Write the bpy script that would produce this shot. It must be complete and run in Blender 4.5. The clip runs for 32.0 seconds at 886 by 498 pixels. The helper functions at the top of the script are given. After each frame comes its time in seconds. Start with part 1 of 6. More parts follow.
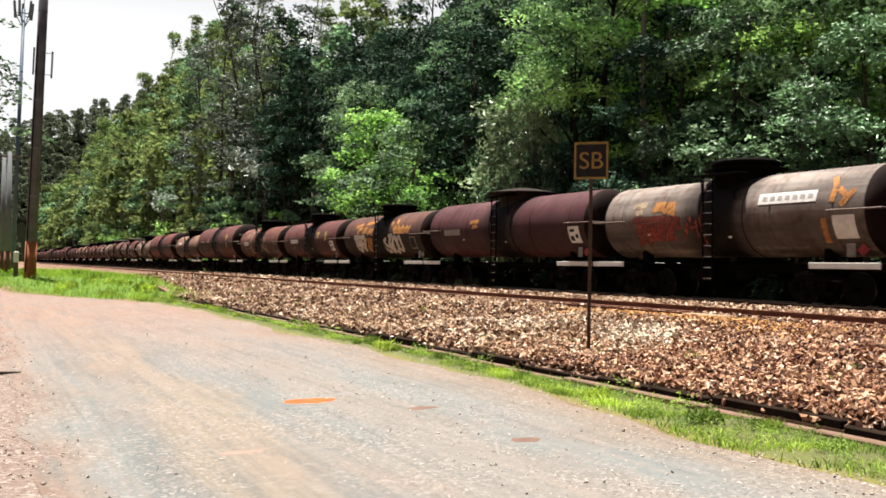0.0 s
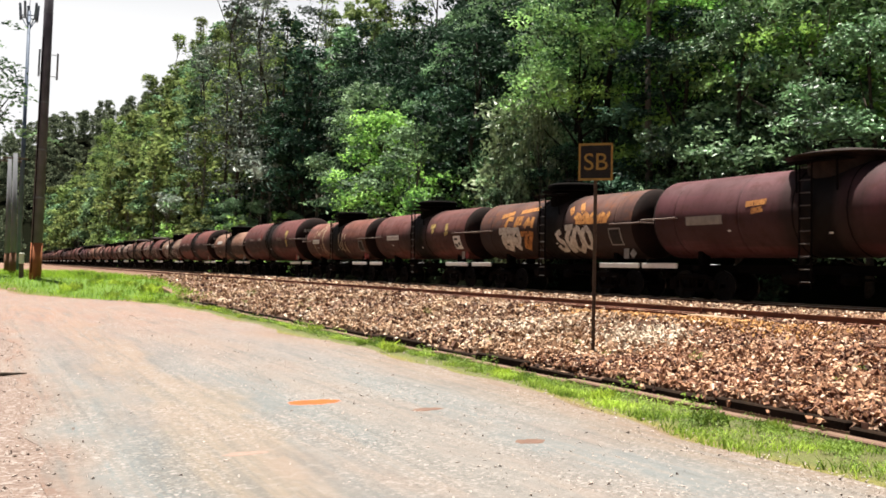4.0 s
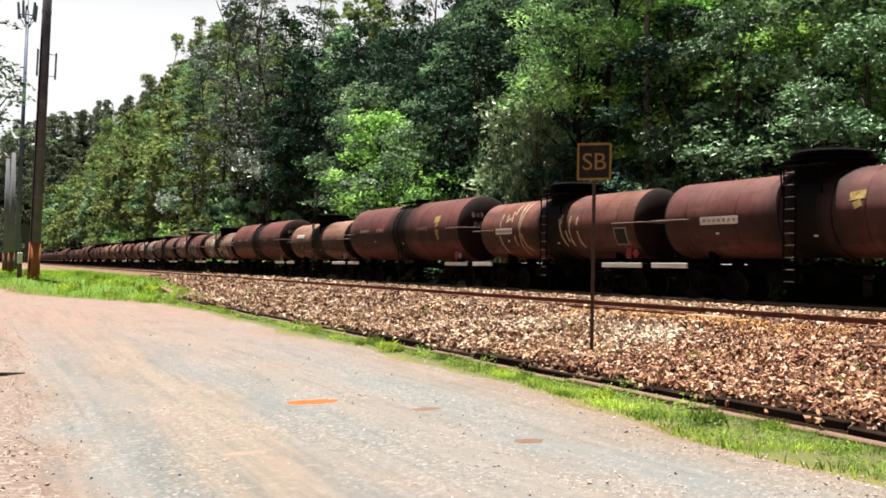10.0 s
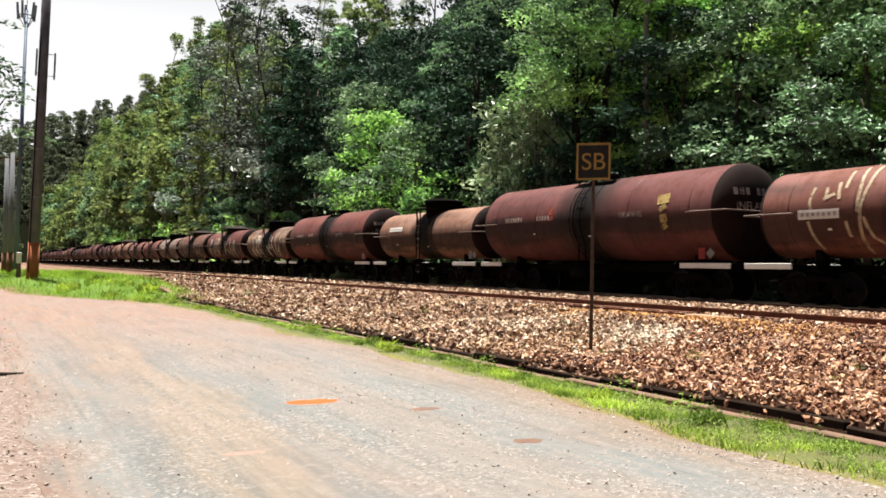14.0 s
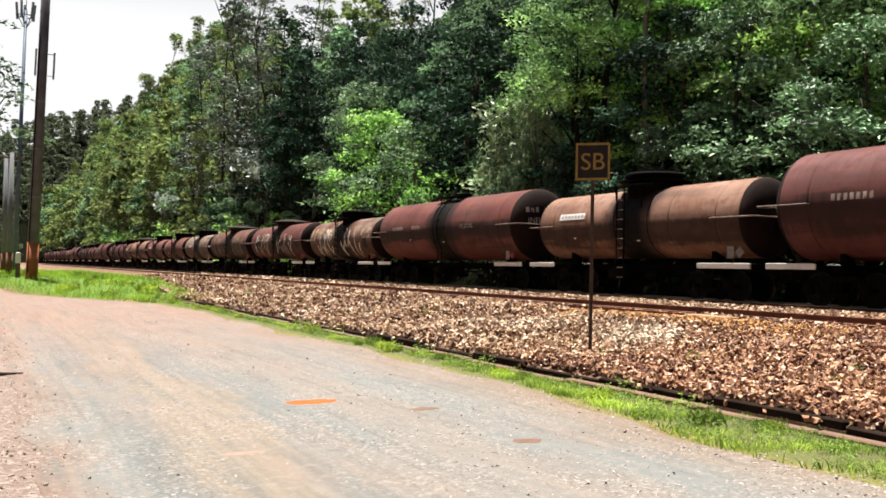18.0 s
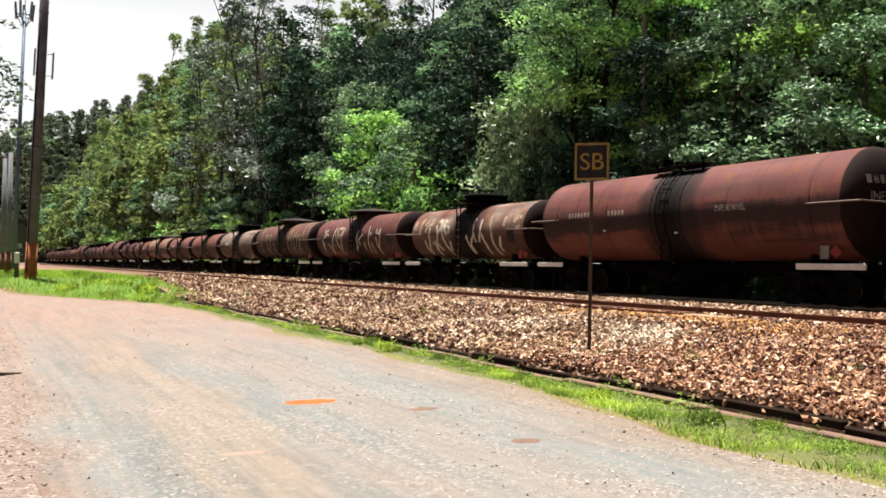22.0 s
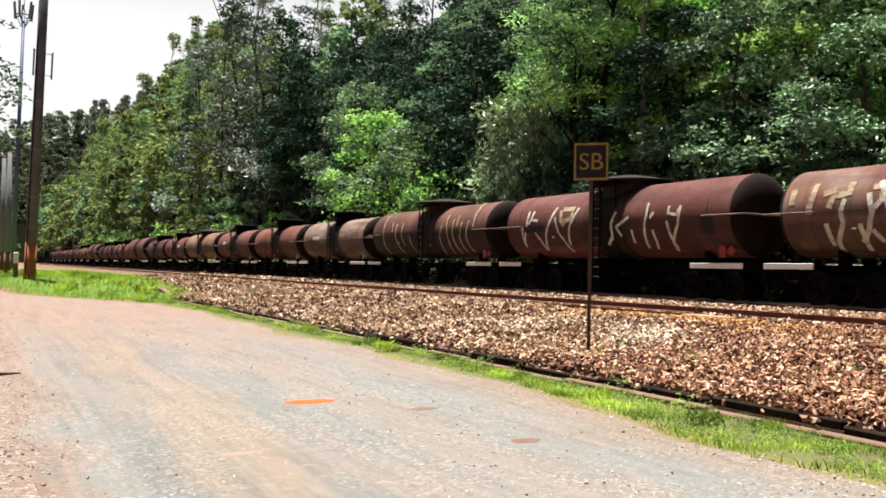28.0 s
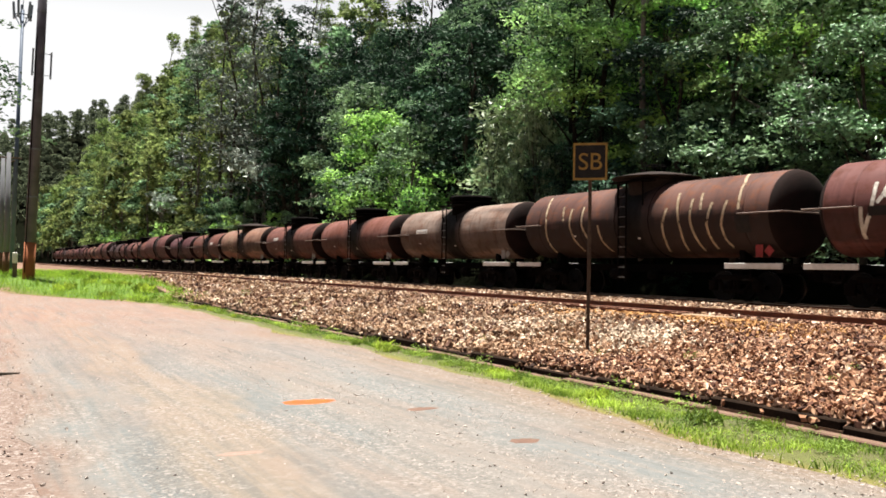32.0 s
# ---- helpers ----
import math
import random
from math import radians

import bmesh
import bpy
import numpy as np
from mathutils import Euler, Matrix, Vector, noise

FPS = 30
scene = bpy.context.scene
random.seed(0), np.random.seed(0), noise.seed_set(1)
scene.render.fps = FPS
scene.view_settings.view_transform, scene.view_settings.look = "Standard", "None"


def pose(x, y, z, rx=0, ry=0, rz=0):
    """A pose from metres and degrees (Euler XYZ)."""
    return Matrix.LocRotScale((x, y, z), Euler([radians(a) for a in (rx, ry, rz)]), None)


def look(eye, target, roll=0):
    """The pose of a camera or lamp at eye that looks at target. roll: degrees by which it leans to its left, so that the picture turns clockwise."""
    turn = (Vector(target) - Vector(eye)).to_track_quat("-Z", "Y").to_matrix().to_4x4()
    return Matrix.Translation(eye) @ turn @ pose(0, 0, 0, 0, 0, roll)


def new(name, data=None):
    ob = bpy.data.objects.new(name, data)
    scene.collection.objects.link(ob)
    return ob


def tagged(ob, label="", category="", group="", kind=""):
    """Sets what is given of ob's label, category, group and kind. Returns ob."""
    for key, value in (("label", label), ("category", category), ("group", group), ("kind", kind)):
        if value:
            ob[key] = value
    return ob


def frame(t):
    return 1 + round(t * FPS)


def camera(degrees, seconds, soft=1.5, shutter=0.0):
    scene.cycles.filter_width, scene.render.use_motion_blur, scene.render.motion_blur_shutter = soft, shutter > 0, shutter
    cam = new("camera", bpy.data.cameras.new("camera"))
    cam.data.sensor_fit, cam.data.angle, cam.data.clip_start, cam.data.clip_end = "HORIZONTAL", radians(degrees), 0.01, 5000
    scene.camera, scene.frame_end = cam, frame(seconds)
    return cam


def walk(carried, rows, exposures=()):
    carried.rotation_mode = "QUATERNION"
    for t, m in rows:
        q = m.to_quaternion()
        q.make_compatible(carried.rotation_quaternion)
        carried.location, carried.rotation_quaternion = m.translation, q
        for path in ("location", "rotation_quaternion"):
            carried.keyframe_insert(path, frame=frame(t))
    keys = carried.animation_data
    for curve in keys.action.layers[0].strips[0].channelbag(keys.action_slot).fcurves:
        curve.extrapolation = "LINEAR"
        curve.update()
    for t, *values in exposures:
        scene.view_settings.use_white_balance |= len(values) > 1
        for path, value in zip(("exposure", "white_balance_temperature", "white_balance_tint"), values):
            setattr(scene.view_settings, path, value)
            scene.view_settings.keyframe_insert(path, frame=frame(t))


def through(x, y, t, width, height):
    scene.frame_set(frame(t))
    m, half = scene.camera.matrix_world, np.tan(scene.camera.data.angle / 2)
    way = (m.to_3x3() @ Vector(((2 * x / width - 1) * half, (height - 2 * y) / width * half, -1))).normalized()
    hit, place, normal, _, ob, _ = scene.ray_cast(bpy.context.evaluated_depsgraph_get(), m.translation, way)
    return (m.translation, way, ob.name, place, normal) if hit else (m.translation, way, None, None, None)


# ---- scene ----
# The camera stands on the road at the origin; +y runs along the railway, +x across it.
EYE = (0.0, 0.0, 1.65)
YAW, PITCH, ROLL = 28.667, 1.215, 0.9


def aim(right, down):
    """The camera's pose, turned by a few thousandths so that the view shifts."""
    yaw, tip = radians(YAW) - right / 1506, radians(PITCH) + down / 1506
    ahead = Vector((math.sin(yaw) * math.cos(tip), math.cos(yaw) * math.cos(tip), math.sin(tip)))
    return look(EYE, Vector(EYE) + ahead, ROLL)


cam = camera(55.0, 32.0, soft=1.7, shutter=0.3)
SWAY = [(0.0, -3.2, -1.7), (0.5, -4.8, 0.2), (1.0, -1.7, 1.3), (1.5, 1.3, 1.3), (2.0, 2.8, 0.8), (2.5, 4.0, 1.0),
        (3.5, 4.6, 0.6), (6.0, 4.5, 0.5), (8.0, 3.9, 0.3), (9.0, 2.9, 0.2), (11.0, 1.6, 0.1), (13.0, 1.0, 0.0),
        (16.5, 0.0, 0.0), (18.0, -0.4, 0.0), (20.0, -1.6, 0.0), (23.0, -2.2, 0.0), (25.0, -2.9, 0.0),
        (28.0, -3.3, 0.0), (30.0, -4.3, 0.0), (32.0, -4.8, 0.0)]
walk(cam, [(t, aim(r, d)) for t, r, d in SWAY], [(0.0, 1.6), (32.0, 1.6)])

# ---- light: high sun from beyond the train's tail, bright hazy sky ----
SUN = Vector((-0.02, 0.20, 0.98)).normalized()
world = bpy.data.worlds.new("sky")
scene.world = world
world.use_nodes = True
wn = world.node_tree.nodes
sky = wn.new("ShaderNodeTexSky")
sky.sky_type = "NISHITA"
sky.sun_disc = False
sky.sun_elevation = math.asin(SUN.z)
sky.sun_rotation = math.atan2(SUN.x, SUN.y)
sky.air_density, sky.dust_density, sky.ozone_density = 1.0, 3.0, 1.0
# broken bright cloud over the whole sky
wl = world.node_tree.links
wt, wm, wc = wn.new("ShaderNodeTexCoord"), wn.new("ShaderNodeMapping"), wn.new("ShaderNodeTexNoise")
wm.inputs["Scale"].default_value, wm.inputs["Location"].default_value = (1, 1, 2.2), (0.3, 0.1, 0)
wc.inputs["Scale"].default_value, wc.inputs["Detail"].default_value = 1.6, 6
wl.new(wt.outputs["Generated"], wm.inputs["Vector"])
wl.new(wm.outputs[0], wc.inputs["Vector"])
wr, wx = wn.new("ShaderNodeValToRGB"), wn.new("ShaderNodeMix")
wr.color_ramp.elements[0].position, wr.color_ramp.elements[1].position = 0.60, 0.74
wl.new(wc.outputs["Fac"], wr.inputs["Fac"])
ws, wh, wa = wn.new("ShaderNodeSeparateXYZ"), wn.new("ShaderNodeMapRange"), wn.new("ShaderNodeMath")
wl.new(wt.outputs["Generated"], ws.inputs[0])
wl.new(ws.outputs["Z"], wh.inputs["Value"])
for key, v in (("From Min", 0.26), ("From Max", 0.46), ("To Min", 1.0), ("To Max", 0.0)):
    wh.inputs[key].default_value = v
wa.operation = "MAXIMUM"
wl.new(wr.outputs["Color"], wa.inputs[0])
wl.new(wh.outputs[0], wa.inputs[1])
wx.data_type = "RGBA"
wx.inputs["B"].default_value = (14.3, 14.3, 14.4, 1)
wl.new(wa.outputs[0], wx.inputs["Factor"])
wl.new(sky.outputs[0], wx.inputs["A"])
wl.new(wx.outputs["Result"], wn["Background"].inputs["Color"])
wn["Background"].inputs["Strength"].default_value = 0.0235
sun = new("sun", bpy.data.lights.new("sun", "SUN"))
sun.data.energy, sun.data.angle, sun.data.color = 5.0, radians(0.6), (1.0, 0.95, 0.87)
sun.matrix_world = look(SUN * 60, (0, 0, 0))

# ---- materials ----


def shader(name, rough=0.8, metal=0.0, spec=0.5):
    mat = bpy.data.materials.new(name)
    mat.use_nodes = True
    tree = mat.node_tree
    bsdf = tree.nodes["Principled BSDF"]
    bsdf.inputs["Roughness"].default_value = rough
    bsdf.inputs["Metallic"].default_value = metal
    bsdf.inputs["Specular IOR Level"].default_value = spec
    return mat, tree, bsdf


def coords(tree, scale=(1, 1, 1), space="Object"):
    tex, mapping = tree.nodes.new("ShaderNodeTexCoord"), tree.nodes.new("ShaderNodeMapping")
    mapping.inputs["Scale"].default_value = scale
    tree.links.new(tex.outputs[space], mapping.inputs["Vector"])
    return mapping.outputs[0]


def noise_of(tree, vec, scale, detail=4.0, rough=0.55):
    n = tree.nodes.new("ShaderNodeTexNoise")
    n.inputs["Scale"].default_value, n.inputs["Detail"].default_value, n.inputs["Roughness"].default_value = scale, detail, rough
    tree.links.new(vec, n.inputs["Vector"])
    return n.outputs["Fac"]


def ramp(tree, fac, *stops):
    r = tree.nodes.new("ShaderNodeValToRGB")
    while len(r.color_ramp.elements) < len(stops):
        r.color_ramp.elements.new(0.5)
    for e, (p, c) in zip(r.color_ramp.elements, stops):
        e.position, e.color = p, (*c, 1) if len(c) == 3 else c
    tree.links.new(fac, r.inputs["Fac"])
    return r.outputs["Color"]


def blend(tree, fac, a, b, mode="MIX"):
    m = tree.nodes.new("ShaderNodeMix")
    m.data_type, m.blend_type = "RGBA", mode
    for sock, v in ((m.inputs["Factor"], fac), (m.inputs["A"], a), (m.inputs["B"], b)):
        if isinstance(v, (int, float)):
            sock.default_value = v
        elif isinstance(v, tuple):
            sock.default_value = (*v, 1)
        else:
            tree.links.new(v, sock)
    return m.outputs["Result"]


def relief(tree, bsdf, fac, strength, distance=0.02):
    b = tree.nodes.new("ShaderNodeBump")
    b.inputs["Strength"].default_value, b.inputs["Distance"].default_value = strength, distance
    tree.links.new(fac, b.inputs["Height"])
    tree.links.new(b.outputs[0], bsdf.inputs["Normal"])


def mottled(name, dark, light, scale=6.0, rough=0.85, metal=0.0, bump=0.3, fine=40.0, spec=0.4):
    """A surface of two tones, mixed by coarse and fine noise, with a fine relief."""
    mat, tree, bsdf = shader(name, rough, metal, spec)
    vec = coords(tree)
    coarse, grain = noise_of(tree, vec, scale), noise_of(tree, vec, fine, 3)
    both = blend(tree, 0.4, coarse, grain)
    tree.links.new(ramp(tree, both, (0.35, dark), (0.65, light)), bsdf.inputs["Base Color"])
    relief(tree, bsdf, both, bump)
    return mat


def tank_paint(name, main, dust, rust, streak=0.5, reach=0.55, belt=None):
    """Old oxide paint: soft plate tones, rust blotches, long grimy smears, a few drips and an oil stain below the
    filling dome.
    """
    mat, tree, bsdf = shader(name, 0.6, 0.0, 0.10)
    tex, info, shift = tree.nodes.new("ShaderNodeTexCoord"), tree.nodes.new("ShaderNodeObjectInfo"), tree.nodes.new("ShaderNodeVectorMath")
    shift.operation = "MULTIPLY_ADD"
    shift.inputs[1].default_value = (37.0, 53.0, 29.0)
    tree.links.new(info.outputs["Random"], shift.inputs[0])
    tree.links.new(tex.outputs["Object"], shift.inputs[2])
    own = shift.outputs[0]

    def stretched(scale):
        m = tree.nodes.new("ShaderNodeMapping")
        m.inputs["Scale"].default_value = scale
        tree.links.new(own, m.inputs["Vector"])
        return m.outputs[0]

    def step(op, a, b, c=None):
        node = tree.nodes.new("ShaderNodeMath")
        node.operation = op
        for sock, v in zip(node.inputs, (a, b, c)):
            if isinstance(v, (int, float)):
                sock.default_value = v
            elif v is not None:
                tree.links.new(v, sock)
        return node.outputs[0]

    big, mid, fine = noise_of(tree, own, 0.55, 4, 0.5), noise_of(tree, own, 2.6, 8, 0.68), noise_of(tree, own, 26.0, 4, 0.65)
    drip = noise_of(tree, stretched((0.3, 3.2, 0.22)), 1.5, 6, 0.68)
    smear = noise_of(tree, stretched((1.3, 0.16, 1.5)), 1.3, 5, 0.6)
    base = blend(tree, ramp(tree, big, (0.34, (0, 0, 0)), (0.66, (1, 1, 1))), main, dust)
    base = blend(tree, ramp(tree, mid, (0.50, (0, 0, 0)), (0.72, (0.85, 0.85, 0.85))), base, rust)
    base = blend(tree, ramp(tree, smear, (0.46, (0, 0, 0)), (0.68, (0.9 * streak,) * 3)), base, (0.032, 0.025, 0.024))
    base = blend(tree, ramp(tree, drip, (0.52, (0, 0, 0)), (0.78, (0.8 * streak,) * 3)), base, tuple(0.25 * c for c in main))
    base = blend(tree, ramp(tree, fine, (0.60, (0, 0, 0)), (0.80, (0.25, 0.25, 0.25))), base, dust)
    sep = tree.nodes.new("ShaderNodeSeparateXYZ")
    tree.links.new(tex.outputs["Object"], sep.inputs[0])
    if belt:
        # belt along the tank, grime plus painted shade: how dense, its height, how wide
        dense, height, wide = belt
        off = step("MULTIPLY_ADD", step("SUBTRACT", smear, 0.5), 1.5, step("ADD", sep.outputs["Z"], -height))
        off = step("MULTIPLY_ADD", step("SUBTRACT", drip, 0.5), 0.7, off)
        grime_shade = ramp(tree, step("ABSOLUTE", off, None), (wide, (dense,) * 3), (wide + 0.26, (0, 0, 0)))
        base = blend(tree, grime_shade, base, (0.022, 0.016, 0.015))
    away = step("ABSOLUTE", step("ADD", sep.outputs["Y"], 0.16), None)
    ragged = step("MULTIPLY_ADD", step("SUBTRACT", drip, 0.5), 0.9, step("MULTIPLY_ADD", step("SUBTRACT", big, 0.5), 1.6, away))
    soot = ramp(tree, step("MULTIPLY", ragged, 0.4), (0.24, (0.92, 0.92, 0.92)), (0.38, (0.68, 0.68, 0.68)), (reach + 0.08, (0.0, 0.0, 0.0)))
    base = blend(tree, soot, base, (0.016, 0.011, 0.010))
    close = step("MULTIPLY_ADD", step("SUBTRACT", drip, 0.5), 0.5, away)
    oil = ramp(tree, step("MULTIPLY", close, 0.5), (0.20, (1, 1, 1)), (0.30, (0, 0, 0)))
    base = blend(tree, oil, base, (0.006, 0.0045, 0.004))
    tree.links.new(base, bsdf.inputs["Base Color"])
    tree.links.new(ramp(tree, mid, (0.3, (0.55, 0.55, 0.55)), (0.7, (0.8, 0.8, 0.8))), bsdf.inputs["Roughness"])
    relief(tree, bsdf, mid, 0.12)
    return mat


def worn(name, dark, light, cover=0.45, scale=5.0):
    """Sprayed paint that has flaked and faded, the old paint showing through."""
    mat, tree, bsdf = shader(name, 0.7, 0.0, 0.2)
    vec = coords(tree)
    tree.links.new(ramp(tree, noise_of(tree, vec, scale, 5, 0.65), (0.35, dark), (0.65, light)), bsdf.inputs["Base Color"])
    clear, mix = tree.nodes.new("ShaderNodeBsdfTransparent"), tree.nodes.new("ShaderNodeMixShader")
    gone = ramp(tree, noise_of(tree, vec, 7.0, 6, 0.75), (cover - 0.1, (0.85, 0.85, 0.85)), (cover + 0.12, (0.05, 0.05, 0.05)))
    tree.links.new(gone, mix.inputs[0])
    tree.links.new(bsdf.outputs[0], mix.inputs[1])
    tree.links.new(clear.outputs[0], mix.inputs[2])
    tree.links.new(mix.outputs[0], tree.nodes["Material Output"].inputs["Surface"])
    return mat


def leafy(name, dark, light, gloss=0.45, spec=0.6, through=0.2, clump=0.66):
    """Leaves: a tone for each one and for each spray of them, glossy, letting some light through."""
    mat, tree, bsdf = shader(name, gloss, 0.0, spec)
    geo, info = tree.nodes.new("ShaderNodeNewGeometry"), tree.nodes.new("ShaderNodeObjectInfo")
    spray = ramp(tree, noise_of(tree, coords(tree), 0.7, 3, 0.6), (0.40, (0, 0, 0)), (0.60, (1, 1, 1)))
    fac = blend(tree, clump, geo.outputs["Random Per Island"], spray)
    # stops spread wide: sunlit sprays and shaded gaps are partly painted in
    tone = ramp(tree, fac, (0.16, dark), (0.7, light), (1.0, tuple(min(1, 1.6 * c) for c in light)))
    hue = tree.nodes.new("ShaderNodeHueSaturation")
    for sock, lo, hi in (("Hue", 0.47, 0.502), ("Value", 0.72, 1.22)):
        shift = tree.nodes.new("ShaderNodeMapRange")
        shift.inputs["To Min"].default_value, shift.inputs["To Max"].default_value = lo, hi
        tree.links.new(info.outputs["Random"], shift.inputs["Value"])
        tree.links.new(shift.outputs[0], hue.inputs[sock])
    tree.links.new(tone, hue.inputs["Color"])
    tree.links.new(hue.outputs[0], bsdf.inputs["Base Color"])
    trans = tree.nodes.new("ShaderNodeBsdfTranslucent")
    tree.links.new(hue.outputs[0], trans.inputs["Color"])
    mix = tree.nodes.new("ShaderNodeMixShader")
    mix.inputs[0].default_value = through
    out = tree.nodes["Material Output"]
    tree.links.new(bsdf.outputs[0], mix.inputs[1])
    tree.links.new(trans.outputs[0], mix.inputs[2])
    tree.links.new(mix.outputs[0], out.inputs["Surface"])
    return mat


def pebbled(name, colours, fine=45.0, bump=0.6, patch=None, rough=0.9):
    """Ground of small stones: cells of several tones, with broad patches of other colour."""
    mat, tree, bsdf = shader(name, rough, 0.0, 0.3)
    vec = coords(tree)
    cell = tree.nodes.new("ShaderNodeTexVoronoi")
    cell.inputs["Scale"].default_value = fine
    tree.links.new(vec, cell.inputs["Vector"])
    sep = tree.nodes.new("ShaderNodeSeparateColor")
    tree.links.new(cell.outputs["Color"], sep.inputs[0])
    n = len(colours) - 1
    base = ramp(tree, sep.outputs[0], *[(i / n, c) for i, c in enumerate(colours)])
    base = blend(tree, ramp(tree, noise_of(tree, vec, 3.0, 6, 0.7), (0.42, (0, 0, 0)), (0.62, (0.55, 0.55, 0.55))), base, colours[n // 2])
    if patch:
        base = blend(tree, ramp(tree, noise_of(tree, coords(tree, (0.5, 0.12, 1)), 1.3, 4, 0.6), (0.46, (0, 0, 0)), (0.62, (0.75, 0.75, 0.75))), base, patch)
    tree.links.new(base, bsdf.inputs["Base Color"])
    relief(tree, bsdf, cell.outputs["Distance"], bump, 0.03)
    return mat


def across(tree, wobble, scale):
    """The across-coordinate of a strip, 0 to 1, made uneven by noise; and the plain along-coordinate."""
    uv = tree.nodes.new("ShaderNodeUVMap")
    uv.uv_map = "strip"
    sep = tree.nodes.new("ShaderNodeSeparateXYZ")
    tree.links.new(uv.outputs[0], sep.inputs[0])
    out = sep.outputs["X"]
    for freq, amount in ((scale, wobble), (scale * 6, wobble * 0.35)):
        n = noise_of(tree, coords(tree, (1, 0.45, 1)), freq, 5, 0.6)
        off, add = tree.nodes.new("ShaderNodeMath"), tree.nodes.new("ShaderNodeMath")
        off.operation, off.inputs[1].default_value = "SUBTRACT", 0.5
        add.operation, add.inputs[1].default_value = "MULTIPLY_ADD", amount
        tree.links.new(n, off.inputs[0])
        tree.links.new(off.outputs[0], add.inputs[0])
        tree.links.new(out, add.inputs[2])
        out = add.outputs[0]
    return out, sep.outputs["Y"]


EARTH, VERGE = (0.167, 0.102, 0.0713), (0.155, 0.0992, 0.0744)


def road_material():
    """Grey gravel packed in wheel lanes, stony in between, turning to pink earth towards the bend and the edges."""
    mat, tree, bsdf = shader("gravel_road", 0.9, 0.0, 0.2)
    vec = coords(tree)
    u, along = across(tree, 0.30, 0.35)
    grey, pale, tan = (0.14, 0.151, 0.147), (0.171, 0.159, 0.143), (0.186, 0.155, 0.121)
    base = ramp(tree, u, (0.0, VERGE), (0.05, (0.175, 0.147, 0.125)), (0.10, grey), (0.17, (0.123, 0.13, 0.127)), (0.22, tan), (0.32, tan), (0.37, (0.133, 0.141, 0.137)), (0.44, grey), (0.52, pale), (0.62, pale), (0.70, grey), (0.82, (0.149, 0.155, 0.149)), (0.90, (0.166, 0.142, 0.117)), (1.0, (0.165, 0.119, 0.085)))
    far = tree.nodes.new("ShaderNodeMapRange")
    far.inputs["From Min"].default_value, far.inputs["From Max"].default_value, far.inputs["To Max"].default_value = 11, 27, 0.75
    tree.links.new(along, far.inputs["Value"])
    base = blend(tree, far.outputs[0], base, (0.225, 0.122, 0.086))
    base = blend(tree, ramp(tree, noise_of(tree, coords(tree, (1, 0.3, 1)), 0.8, 6, 0.65), (0.46, (0, 0, 0)), (0.66, (0.65, 0.65, 0.65))), base, (0.195, 0.147, 0.117))
    base = blend(tree, ramp(tree, noise_of(tree, coords(tree, (1.6, 0.25, 1)), 1.7, 5, 0.6), (0.52, (0, 0, 0)), (0.70, (0.5, 0.5, 0.5))), base, (0.104, 0.105, 0.0986))
    ruts = noise_of(tree, coords(tree, (5.0, 0.16, 1)), 1.4, 5, 0.6)
    base = blend(tree, ramp(tree, ruts, (0.50, (0, 0, 0)), (0.66, (0.5, 0.5, 0.5))), base, (0.102, 0.103, 0.096))
    base = blend(tree, ramp(tree, ruts, (0.34, (0.45, 0.45, 0.45)), (0.48, (0, 0, 0))), base, (0.205, 0.170, 0.140))
    stony = noise_of(tree, coords(tree, (1, 0.5, 1)), 1.1, 4, 0.6)
    base = blend(tree, ramp(tree, noise_of(tree, vec, 7.0, 5, 0.7), (0.52, (0, 0, 0)), (0.66, (0.45, 0.45, 0.45))), base, (0.236, 0.211, 0.186))
    base = blend(tree, ramp(tree, noise_of(tree, coords(tree, (1, 0.6, 1)), 4.5, 5, 0.7), (0.54, (0, 0, 0)), (0.70, (0.4, 0.4, 0.4))), base, (0.105, 0.102, 0.093))
    for size, cut, tone, much in ((34, 0.80, (0.322, 0.294, 0.267), 0.7), (60, 0.74, (0.26, 0.232, 0.205), 0.5), (48, 0.80, (0.0744, 0.062, 0.0496), 0.5)):
        cell = tree.nodes.new("ShaderNodeTexVoronoi")
        cell.inputs["Scale"].default_value = size
        tree.links.new(vec, cell.inputs["Vector"])
        csep = tree.nodes.new("ShaderNodeSeparateColor")
        tree.links.new(cell.outputs["Color"], csep.inputs[0])
        here = blend(tree, 1.0, ramp(tree, csep.outputs[0], (cut, (0, 0, 0)), (cut + 0.15, (much,) * 3)), ramp(tree, stony, (0.40, (0.15, 0.15, 0.15)), (0.60, (1, 1, 1))), "MULTIPLY")
        base = blend(tree, here, base, tone)
    base = blend(tree, 1.0, base, (0.86, 0.85, 0.86), "MULTIPLY")
    tree.links.new(base, bsdf.inputs["Base Color"])
    relief(tree, bsdf, noise_of(tree, vec, 35, 4, 0.7), 0.55, 0.02)
    return mat


